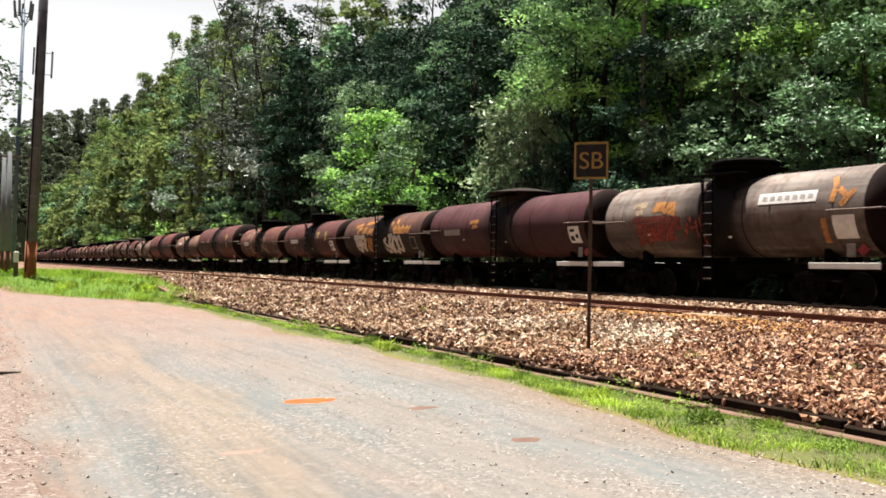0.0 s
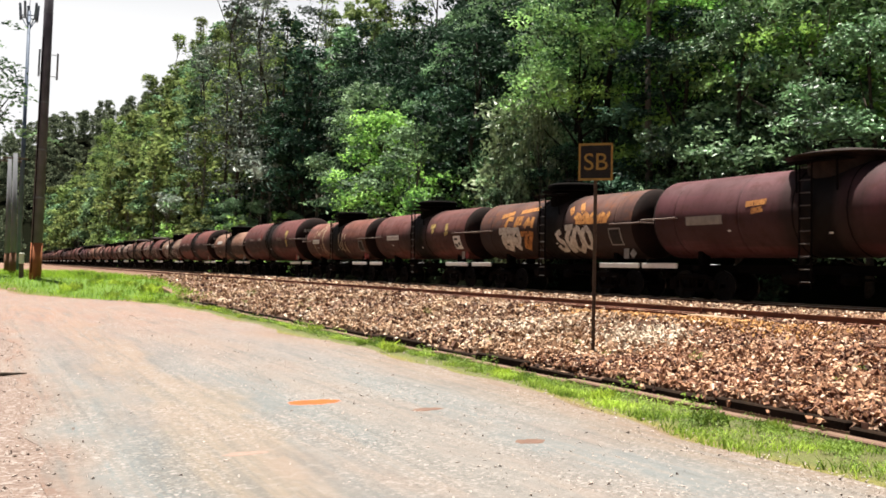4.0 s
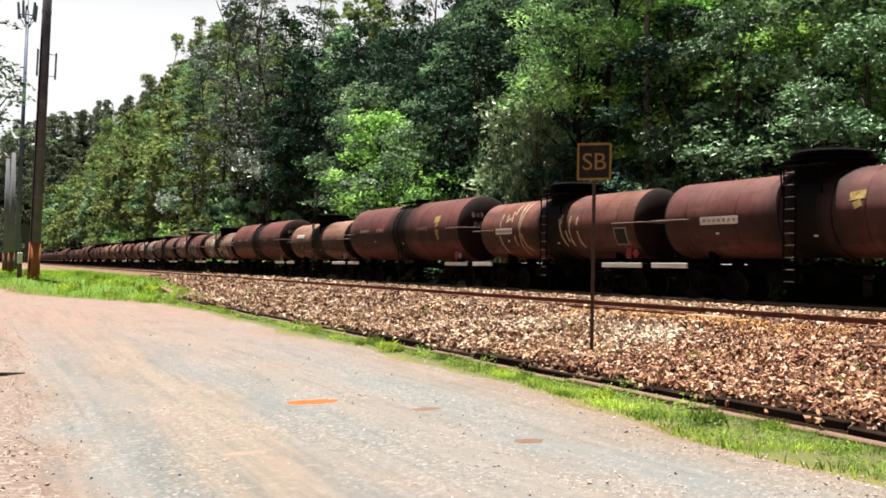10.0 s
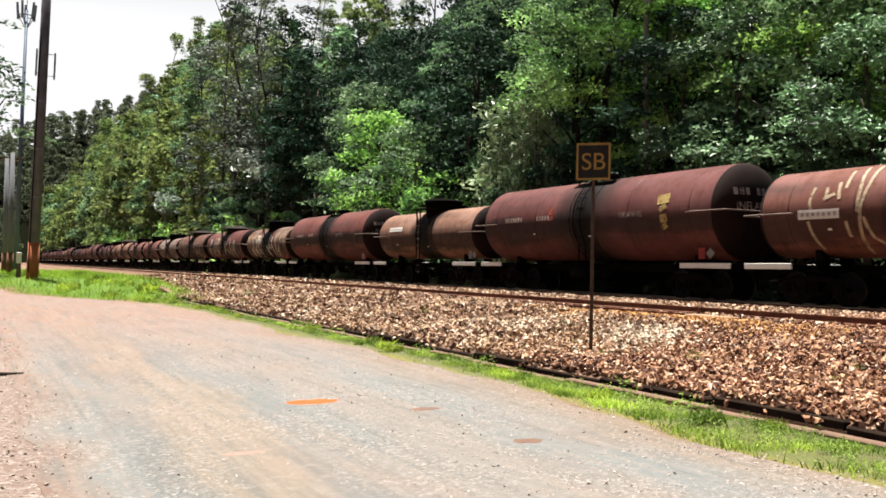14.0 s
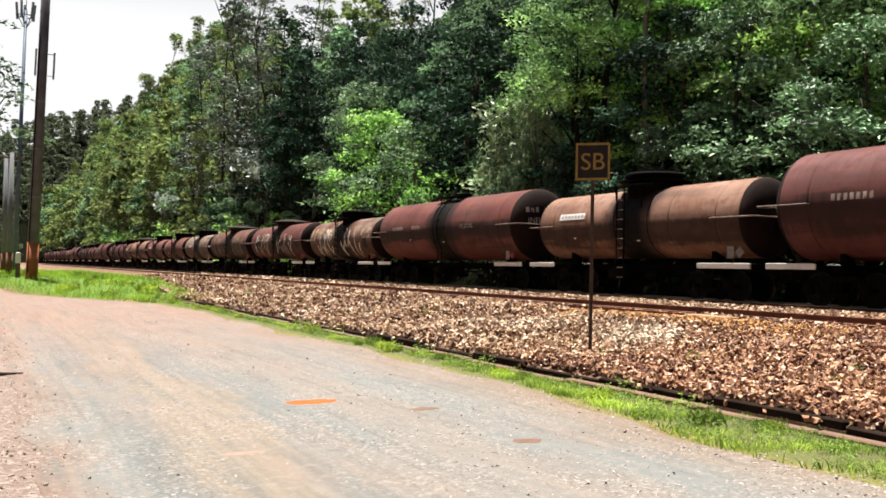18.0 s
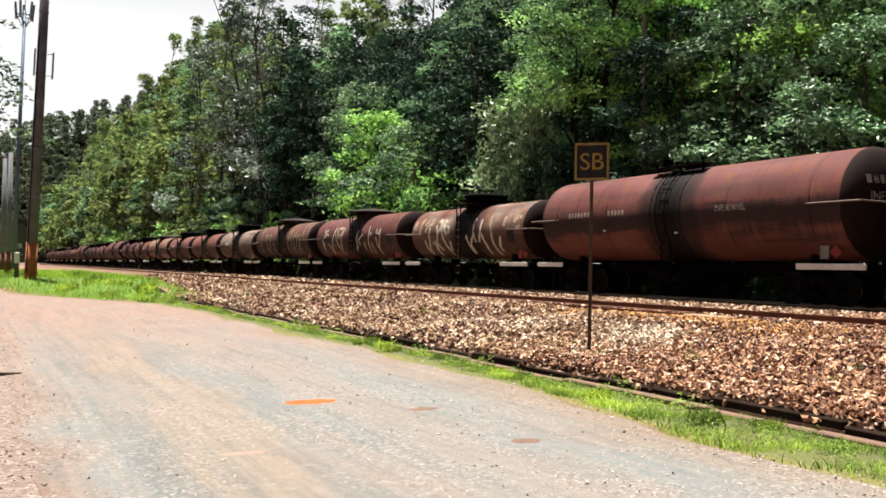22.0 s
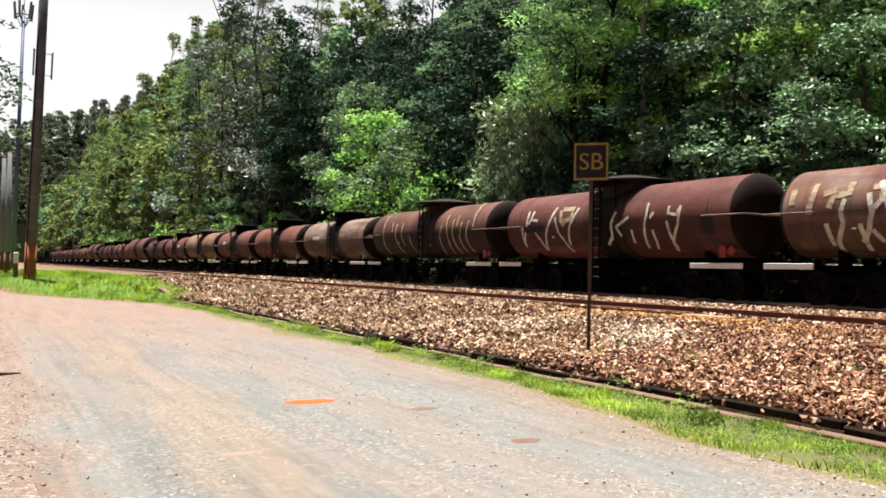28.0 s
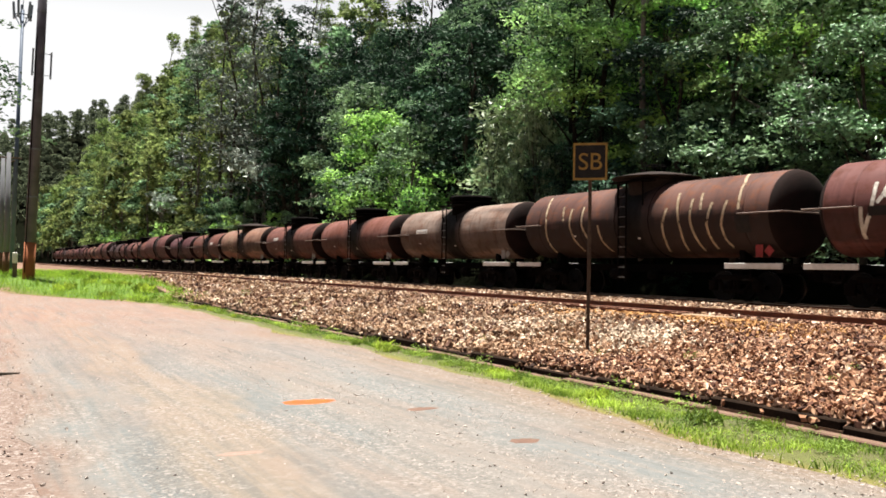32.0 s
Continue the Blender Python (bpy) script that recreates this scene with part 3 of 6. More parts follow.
def build_bank():
    xs = np.concatenate([np.arange(FOOT, 15, 0.35), np.arange(15, 23.3, 0.7)])
    ys = np.concatenate([np.arange(-12, 50, 0.6), np.arange(50, 120, 4.0), np.arange(120, 430, 30.0)])
    X, Y = np.meshgrid(xs, ys)
    n = len(xs)
    verts = np.stack([X, Y, bank_height(X, Y) - 0.02], -1).reshape(-1, 3)
    i = (np.arange(len(ys) - 1)[:, None] * n + np.arange(n - 1)[None]).ravel()
    me = fast_mesh("ballast_bed", verts, np.stack([i, i + 1, i + n + 1, i + n], 1), M["ballast_bed"])
    tagged(new("ballast_bed", me), "low bank of reddish-brown railway ballast", "ballast", kind="structure")
    rng = np.random.default_rng(5)
    counts = ((3.5, 13, 26000, 0.051), (13, 24, 15500, 0.064), (24, 42, 8500, 0.074), (42, 75, 3200, 0.115))
    spots = []
    for y0, y1, k, size in counts:
        x = FOOT + 0.05 + (18.9 - FOOT) * rng.random(k) ** 1.25 - np.where(rng.random(k) < 0.04, rng.uniform(0, 0.3, k), 0)
        spots.append(np.stack([x, y0 + (y1 - y0) * rng.random(k), size * rng.uniform(0.55, 1.35, k)], 1))
    P = np.concatenate(spots)
    P = P[(np.abs(P[:, 0] - 14.35) > 0.09) | (P[:, 1] < 14)]
    tagged(new("ballast_stones", scatter_stones("ballast_stones", P[:, 0], P[:, 1], bank_height(P[:, 0], P[:, 1]), P[:, 2], rng, M["stone"])),
           "angular brown and cream ballast stones heaped by the rails", "ballast", kind="stuff")
    own = np.random.default_rng(25)
    for name, mat, label, k, cx, cy, sx, sy, lean, size in (("spilled_ballast", "orange_stone", "orange-brown ballast spilled below the spare rails' joint", 1500, 13.05, 14.0, 0.42, 1.7, 0.15, 0.052),
                                                            ("pale_ballast", "cream_stone", "streak of cream-white ballast stones on the bank", 330, 10.7, 12.0, 0.5, 0.5, 0.5, 0.055),
                                                            ("pale_ballast", "cream_stone", "cream ballast stones scattered round the sign's foot", 420, 10.2, 14.6, 0.9, 1.9, 0.2, 0.055)):
        x = own.normal(cx, sx, k)
        y = own.normal(cy, sy, k) + lean * (x - cx)
        ok = (x > FOOT + 0.3) & (x < 13.85)
        x, y = x[ok], y[ok]
        tagged(new(name, scatter_stones(name, x, y, bank_height(x, y) + 0.03, size * own.uniform(0.6, 1.3, len(x)), own, M[mat])), label, "ballast", kind="stuff")
    k = 2600
    x, y = rng.uniform(-2.2, 0.9, k), 4.5 + 24 * rng.random(k) ** 1.7
    tagged(new("verge_stones", scatter_stones("verge_stones", x, y, 0.007 + 0 * x, rng.uniform(0.008, 0.026, k), rng, M["shoulder_stone"], 0.7)),
           "loose pinkish stones along the road's edge", "gravel", kind="stuff")
    k = 14000
    x, y = rng.uniform(0.6, 5.9, k), 4.0 + 26 * rng.random(k) ** 1.6
    lane = np.sin(1.15 * x + 0.05 * y + 2.4) + 0.5 * np.sin(2.3 * y + x) * np.sin(1.1 * y - 2 * x) + 0.4 * np.sin(5.1 * y + 2 * x)
    ok = rng.random(k) < 0.12 + 0.75 * smooth01(lane)
    x, y = x[ok], y[ok]
    ey = 4.0 + 30 * rng.random(2200) ** 1.6
    ex = np.array([road_edges(v)[0] for v in ey]) + rng.normal(-0.1, 0.24, 2200)
    x, y = np.concatenate([x, ex]), np.concatenate([y, ey])
    k = len(x)
    tagged(new("road_gravel", scatter_stones("road_gravel", x, y, 0.009 + 0 * x, rng.uniform(0.006, 0.017, k) * (1 + 0.9 * (rng.random(k) < 0.08)), rng, M["shoulder_stone"], 0.35)),
           "loose pale gravel on the road", "gravel", kind="stuff")


def scatter_stones(name, x, y, z, size, rng, mat, flat=1.0):
    """Eight-cornered irregular stones, twelve triangles each."""
    n = len(x)
    corner = np.array([(a, b, c) for a in (-1, 1) for b in (-1, 1) for c in (-1, 1)], float)
    v = corner[None] * rng.uniform(0.25, 1.0, (n, 8, 3)) * np.stack([size, size * rng.uniform(0.3, 0.8, n), flat * size * rng.uniform(0.3, 0.8, n)], 1)[:, None]
    ang, tilt = rng.uniform(0, 6.28, n), flat * rng.normal(0, 1.15, n)
    c, s = np.cos(tilt)[:, None], np.sin(tilt)[:, None]
    vx, vz = v[..., 0] * c - v[..., 2] * s, v[..., 0] * s + v[..., 2] * c
    c, s = np.cos(ang)[:, None], np.sin(ang)[:, None]
    wx, wy = vx * c - v[..., 1] * s, vx * s + v[..., 1] * c
    verts = np.stack([wx + x[:, None], wy + y[:, None], vz + (z + 0.25 * size)[:, None]], -1).reshape(-1, 3)
    quads = np.array([(0, 1, 3, 2), (4, 6, 7, 5), (0, 4, 5, 1), (2, 3, 7, 6), (0, 2, 6, 4), (1, 5, 7, 3)])
    faces = (np.arange(n)[:, None, None] * 8 + quads[None]).reshape(-1, 4)
    return fast_mesh(name, verts, faces, mat)


RAIL_SECTION = [(-0.065, 0), (0.065, 0), (0.065, 0.012), (0.014, 0.03), (0.010, 0.105), (0.034, 0.118), (0.034, 0.140), (-0.034, 0.140), (-0.034, 0.118), (-0.010, 0.105), (-0.014, 0.03), (-0.065, 0.012)]


def rail(name, x, z, y0, y1, top, label, tilt=0.0):
    """A flat-bottomed rail whose foot lies at z, extruded along the line."""
    n = len(RAIL_SECTION)
    c, s = math.cos(tilt), math.sin(tilt)
    verts = [(x + px * c - pz * s, y, z + px * s + pz * c) for y in (y0, y1) for px, pz in RAIL_SECTION]
    faces = [(i, (i + 1) % n, n + (i + 1) % n, n + i) for i in range(n)] + [tuple(range(n))[::-1], tuple(range(n, 2 * n))]
    me = raw_mesh(name, verts, faces, M["rail_side"])
    if top:
        me.materials.append(M["rail_top"])
        for k in (5, 6, 7):
            me.polygons[k].material_index = 1
    return tagged(new(name, me), label, "rail")


def build_track():
    for x in (TRACK - 0.535, TRACK + 0.535):
        tagged(rail("rail", x, RAIL - 0.14, -40, 425, True, "steel running rail with a polished top on the ballast"), group="running rails")
    rail("spare_rail", 14.35, 0.695, 14.15, 240, False, "long rusty spare rail lying on the ballast shoulder")
    rail("spare_rail", 14.02, 0.555, 14.15, 21.5, False, "short rusty spare rail lying beside another one")
    rail("spare_rail", 14.55, 0.685, -40, 14.32, False, "rusty spare rail lying on the ballast shoulder")
    bm = box(bmesh.new(), 13.85, 14.25, 12.9, 14.1, 0.56, 0.69, 0.02)
    tagged(new("timber_block", mesh_of("timber_block", bm, M["sleeper_pale"])), "sun-bleached timber block under the spare rails' joint", "timber")
    sl = mesh_of("sleeper", box(bmesh.new(), -1.0, 1.0, -0.11, 0.11, -0.15, 0.0, 0.015), M["timber"])
    for i in range(150):
        ob = new("sleeper", sl)
        ob.location = (TRACK, -10 + 0.62 * i, RAIL - 0.145)
        tagged(ob, "dark timber sleeper sunk in the ballast", "sleeper", "sleepers under the rails")
    # open drain along the bank's foot, with a low concrete kerb
    kerb = tagged(new("drain_kerb"), "low stained concrete kerb of the track-side drain", "kerb", kind="structure")
    for i in range(34):
        y0 = -4 + i * 1.4
        dx = 0.025 * math.sin(i * 2.3)
        part("kerb_stone", box(bmesh.new(), DRAIN[0] - 0.15 + dx, DRAIN[0] + dx, y0 + 0.01, y0 + 1.39, -0.36, 0.06 + 0.02 * math.sin(i * 1.7), 0.015), M["concrete"], kerb)
    # the drain's shade is put into the wall's dark colour
    wall = tagged(new("drain_wall"), "drain wall holding the ballast, coloured dark for shade", "wall", kind="structure")
    rng, y0 = random.Random(4), -6.0
    while y0 < 44:
        n = rng.uniform(1.1, 2.3)
        dx = rng.uniform(-0.03, 0.03)
        part("wall_slab", box(bmesh.new(), DRAIN[1] - 0.01 + dx, DRAIN[1] + 0.10 + dx, y0, y0 + n - 0.03, -0.36, rng.uniform(0.03, 0.12), 0.02), M["shade_wall"], wall)
        y0 += n


# ---- plants ----


def leaf_arrays(centres, size, rng, up=0.5, narrow=0.55, droop=0.25, out=None):
    """Folded four-cornered leaves at the centres, turned at random, more or less facing the sky."""
    n = len(centres)
    d = rng.normal(0, 1, (n, 3))
    d[:, 2] = d[:, 2] * 0.5 - droop
    d /= np.linalg.norm(d, axis=1)[:, None]
    nrm = rng.normal(0, 1, (n, 3))
    if out is None:
        nrm[:, 2] = np.abs(nrm[:, 2]) + up * 2
    else:
        nrm = 0.55 * nrm + 1.3 * out + np.array([0, 0, up])
    side = np.cross(d, nrm)
    side /= np.linalg.norm(side, axis=1)[:, None] + 1e-6
    nrm = np.cross(side, d)
    L = (size * rng.uniform(0.6, 1.3, n))[:, None]
    a = centres - d * L * 0.5
    b = centres + side * L * narrow * 0.5 + nrm * L * 0.10
    c = centres + d * L * 0.5
    e = centres - side * L * narrow * 0.5 + nrm * L * 0.10
    verts = np.stack([a, b, c, e], 1).reshape(-1, 3)
    i = np.arange(n)[:, None] * 4
    faces = np.concatenate([i + np.array([[0, 1, 2]]), i + np.array([[0, 2, 3]])], 1).reshape(-1, 3)
    return verts, faces


def crown_points(clumps, per, rng, flat=0.7):
    """Places of leaves on the upper shells of the clumps, and the way each one faces."""
    out, face = [], []
    for cx, cy, cz, r in clumps:
        k = int(per * rng.uniform(0.7, 1.3) * r * r)
        d = rng.normal(0, 1, (k, 3))
        d[:, 2] = np.where(rng.random(k) < 0.8, np.abs(d[:, 2]), d[:, 2])
        d /= np.linalg.norm(d, axis=1)[:, None]
        bump = 1 + 0.22 * np.sin(5 * d[:, 0] + cx) * np.sin(5 * d[:, 1] + cy) + 0.15 * np.sin(9 * d[:, 2] + 7 * d[:, 0])
        rad = r * bump * (0.62 + 0.46 * rng.random(k) ** 0.7)
        out.append(np.array([cx, cy, cz]) + d * rad[:, None] * np.array([1, 1, flat]))
        face.append(d)
    return np.concatenate(out), np.concatenate(face)


def trunk_mesh(name, height, r0, clumps, rng, mat, lean=0.03, limbs=9):
    bm = bmesh.new()
    pts = [Vector((0, 0, -0.6))]
    steps = 5
    for i in range(1, steps + 1):
        pts.append(Vector((height * lean * rng.normal(0, 1) * i / steps, height * lean * rng.normal(0, 1) * i / steps, height * i / steps)))
    for i in range(steps):
        rod(bm, pts[i], pts[i + 1], r0 * (1 - 0.85 * i / steps), r0 * (1 - 0.85 * (i + 1) / steps), 8)
    order = sorted(range(len(clumps)), key=lambda k: -clumps[k][3])[:limbs]
    for k in order:
        cx, cy, cz, r = clumps[k]
        f = max(0.15, min(0.95, (cz - r) / height - 0.12))
        j = min(steps - 1, int(f * steps))
        start = pts[j].lerp(pts[j + 1], f * steps - j)
        mid = start.lerp(Vector((cx, cy, cz)), 0.55) + Vector((0, 0, -0.15 * r))
        rod(bm, start, mid, r0 * 0.30, r0 * 0.20, 5)
        rod(bm, mid, (cx, cy, cz), r0 * 0.20, r0 * 0.06, 4)
    return mesh_of(name, bm, mat, True)


def make_tree(kind, seed):
    """A trunk mesh and a crown mesh. Kinds: broad, tall, shrub, fan."""
    rng = np.random.default_rng(seed)
    clumps = []
    if kind == "broad":
        height, r0 = 9.5, 0.18
        for i in range(14):
            a, t = 2.4 * i + rng.uniform(-0.4, 0.4), 0.16 + 0.9 * (i + rng.uniform(-0.4, 0.4)) / 14
            spread = 4.0 * math.sin(math.pi * min(1, 0.25 + 0.68 * t)) * rng.uniform(0.45, 1.0)
            clumps.append((spread * math.cos(a), spread * math.sin(a), height * t, rng.uniform(1.0, 2.0)))
        per, size, flat, narrow = 135, 0.34, 0.52, 0.5
    elif kind == "near":
        height, r0 = 9.5, 0.18
        for i in range(15):
            a, t = 2.4 * i + rng.uniform(-0.4, 0.4), 0.14 + 0.92 * (i + rng.uniform(-0.4, 0.4)) / 15
            spread = 4.1 * math.sin(math.pi * min(1, 0.25 + 0.68 * t)) * rng.uniform(0.45, 1.0)
            clumps.append((spread * math.cos(a), spread * math.sin(a), height * t, rng.uniform(0.85, 1.75)))
        per, size, flat, narrow = 300, 0.235, 0.5, 0.5
    elif kind == "fine":
        height, r0 = 7.5, 0.14
        for i in range(30):
            a, t = rng.uniform(0, 6.28), rng.uniform(0.15, 1.05)
            spread = 3.2 * math.sin(math.pi * min(1, 0.25 + 0.68 * t)) * rng.uniform(0.3, 1.0)
            clumps.append((spread * math.cos(a), spread * math.sin(a), height * t, rng.uniform(0.6, 1.1)))
        per, size, flat, narrow = 400, 0.175, 0.55, 0.46
    elif kind == "tall":
        height, r0 = 24.0, 0.24
        for i in range(46):
            a, t = rng.uniform(0, 6.28), rng.uniform(0.2, 1.03)
            spread = (3.6 * (1.1 - t) + 0.7) * rng.uniform(0.2, 1.0)
            clumps.append((spread * math.cos(a), spread * math.sin(a), height * t, rng.uniform(0.7, 1.7)))
        per, size, flat, narrow = 36, 0.62, 0.65, 0.42
    elif kind == "airy":
        height, r0 = 24.0, 0.17
        for i in range(40):
            a, t = rng.uniform(0, 6.28), rng.uniform(0.2, 1.03)
            spread = (3.4 * (1.15 - t) + 0.9) * rng.uniform(0.2, 1.0)
            clumps.append((spread * math.cos(a), spread * math.sin(a), height * t, rng.uniform(0.6, 1.35)))
        per, size, flat, narrow = 48, 0.42, 0.6, 0.40
    elif kind == "bare":
        height, r0 = 21.0, 0.2
        for i in range(20):
            a, t = rng.uniform(0, 6.28), rng.uniform(0.66, 1.03)
            spread = 3.2 * rng.uniform(0.2, 1.0)
            clumps.append((spread * math.cos(a), spread * math.sin(a), height * t, rng.uniform(0.9, 1.7)))
        per, size, flat, narrow = 60, 0.34, 0.5, 0.42
    elif kind == "far":
        height, r0 = 17.0, 0.24
        for i in range(26):
            a, t = rng.uniform(0, 6.28), rng.uniform(0.15, 1.03)
            spread = 4.5 * math.sin(math.pi * min(1, 0.25 + 0.68 * t)) * rng.uniform(0.2, 1.0)
            clumps.append((spread * math.cos(a), spread * math.sin(a), height * t, rng.uniform(1.3, 2.4)))
        per, size, flat, narrow = 14, 1.1, 0.65, 0.5
    elif kind == "coarse":
        height, r0 = 17.0, 0.24
        for i in range(20):
            a, t = rng.uniform(0, 6.28), rng.uniform(0.15, 1.03)
            spread = 4.5 * math.sin(math.pi * min(1, 0.25 + 0.68 * t)) * rng.uniform(0.2, 1.0)
            clumps.append((spread * math.cos(a), spread * math.sin(a), height * t, rng.uniform(1.3, 2.4)))
        per, size, flat, narrow = 5, 1.7, 0.6, 0.55
    elif kind == "edge":
        height, r0 = 14.5, 0.24
        clumps = [(0.0, 0.0, 13.5, 1.5), (1.2, 0.0, 13.2, 1.2), (2.0, 0.2, 12.4, 1.0), (1.5, -0.2, 11.2, 1.0), (2.4, 0.0, 11.6, 0.6), (0.8, 0.0, 10.0, 1.1), (2.2, 0.1, 9.4, 0.8), (3.3, 0.0, 9.2, 0.6),
                  (4.1, 0.1, 9.0, 0.45), (4.7, 0.0, 9.0, 0.3), (-1.5, 0.5, 12.0, 1.6), (-1.0, -1.0, 10.5, 1.5), (0.0, 1.0, 15.0, 1.3), (1.6, 0.0, 16.4, 0.45), (2.3, 0.0, 16.2, 0.35), (-2.5, 0.0, 13.0, 1.5)]
        per, size, flat, narrow = 75, 0.36, 0.75, 0.42
    elif kind == "high":
        height, r0 = 13.5, 0.2
        for i in range(24):
            a, t = rng.uniform(0, 6.28), rng.uniform(0.58, 1.05)
            spread = 4.3 * rng.uniform(0.2, 1.0)
            clumps.append((spread * math.cos(a), spread * math.sin(a), height * t, rng.uniform(0.9, 1.7)))
        per, size, flat, narrow = 200, 0.24, 0.55, 0.5
    elif kind in ("shrub", "bush"):
        height, r0 = 3.2, 0.07
        for i in range(22):
            a, t = rng.uniform(0, 6.28), rng.uniform(0.1, 1.05)
            spread = 1.7 * math.sin(math.pi * min(1, 0.3 + 0.6 * t)) * rng.uniform(0.2, 1.0)
            clumps.append((spread * math.cos(a), spread * math.sin(a), height * t, rng.uniform(0.4, 0.75)))
        per, size, flat, narrow = (260, 0.19, 0.7, 0.42) if kind == "shrub" else (70, 0.38, 0.7, 0.45)
    else:
        height, r0 = 8.0, 0.10
        for i in range(10):
            a = i * 0.7 + rng.uniform(-0.2, 0.2)
            s = rng.uniform(0.3, 1.5)
            clumps.append((s * math.cos(a), s * math.sin(a), height + rng.uniform(-0.6, 0.5), 0.6))
        per, size, flat, narrow = 75, 0.62, 0.5, 0.35
    P, face = crown_points(clumps, per, rng, flat)
    verts, faces = leaf_arrays(P, size, rng, 0.3, narrow, out=face)
    return height, r0, clumps, verts, faces, rng


FOREST = {}


def tree_kind(key, kind, seed, leaf, bark):
    height, r0, clumps, verts, faces, rng = make_tree(kind, seed)
    FOREST[key] = (trunk_mesh("trunk", height, r0, clumps, rng, M[bark]), fast_mesh("crown", verts, faces, M[leaf]))


def plant(key, name, label, x, y, scale=1.0, turn=0.0, tall=1.0, z=None):
    trunk, crown = FOREST[key]
    root = new(name)
    h = float(land(x, y)) if z is None else z
    root.matrix_world = pose(x, y, h, 0, 0, math.degrees(turn)) @ Matrix.Diagonal((scale, scale, scale * tall, 1))
    for nm, me in (("trunk", trunk), ("crown", crown)):
        ob = new(nm, me)
        ob.parent = root
    return tagged(root, label, "shrub" if "shrub" in name or "bush" in name else "tree", "trees on the wooded hillside" if x > 21 else "")


LABELS = {"broad_dark": "dark glossy broadleaf tree in the dense hillside wood", "broad_mid": "green broadleaf tree in the dense hillside wood",
          "broad_bright": "bright green leafy tree in the hillside wood", "broad_fresh": "fresh green broadleaf tree in the hillside wood", "tall_olive": "tall slender olive-green tree on the wooded hillside",
          "tall_mid": "tall dark green tree on the wooded hillside", "far_olive": "full-crowned olive-green tree high on the hillside", "far_mid": "full-crowned green tree high on the hillside", "broad_silver": "broadleaf tree with shiny grey-green leaves by the railway",
          "tall_sheen": "tall slender tree with shiny dark grey-green leaves", "over_high": "tall dark-trunked tree with a high spreading crown", 
          "tall_dark": "tall dark glossy tree at the wood's edge",
          "tall_bare": "tall tree with a long bare trunk at the wood's edge", "shrub_mid": "green undergrowth bush beside the railway", "fan_silver": "slim tree with a fan of silvery leaves",
          "shrub_grey": "dense grey-green shrub beside the railway", "shrub_bright": "fresh light-green bush beside the railway", "shrub_lime": "fresh green leafy bush below the hillside wood", "shrub_olive": "yellow-green leafy bush below the hillside wood", "shrub_dark": "dark green undergrowth bush beside the railway"}


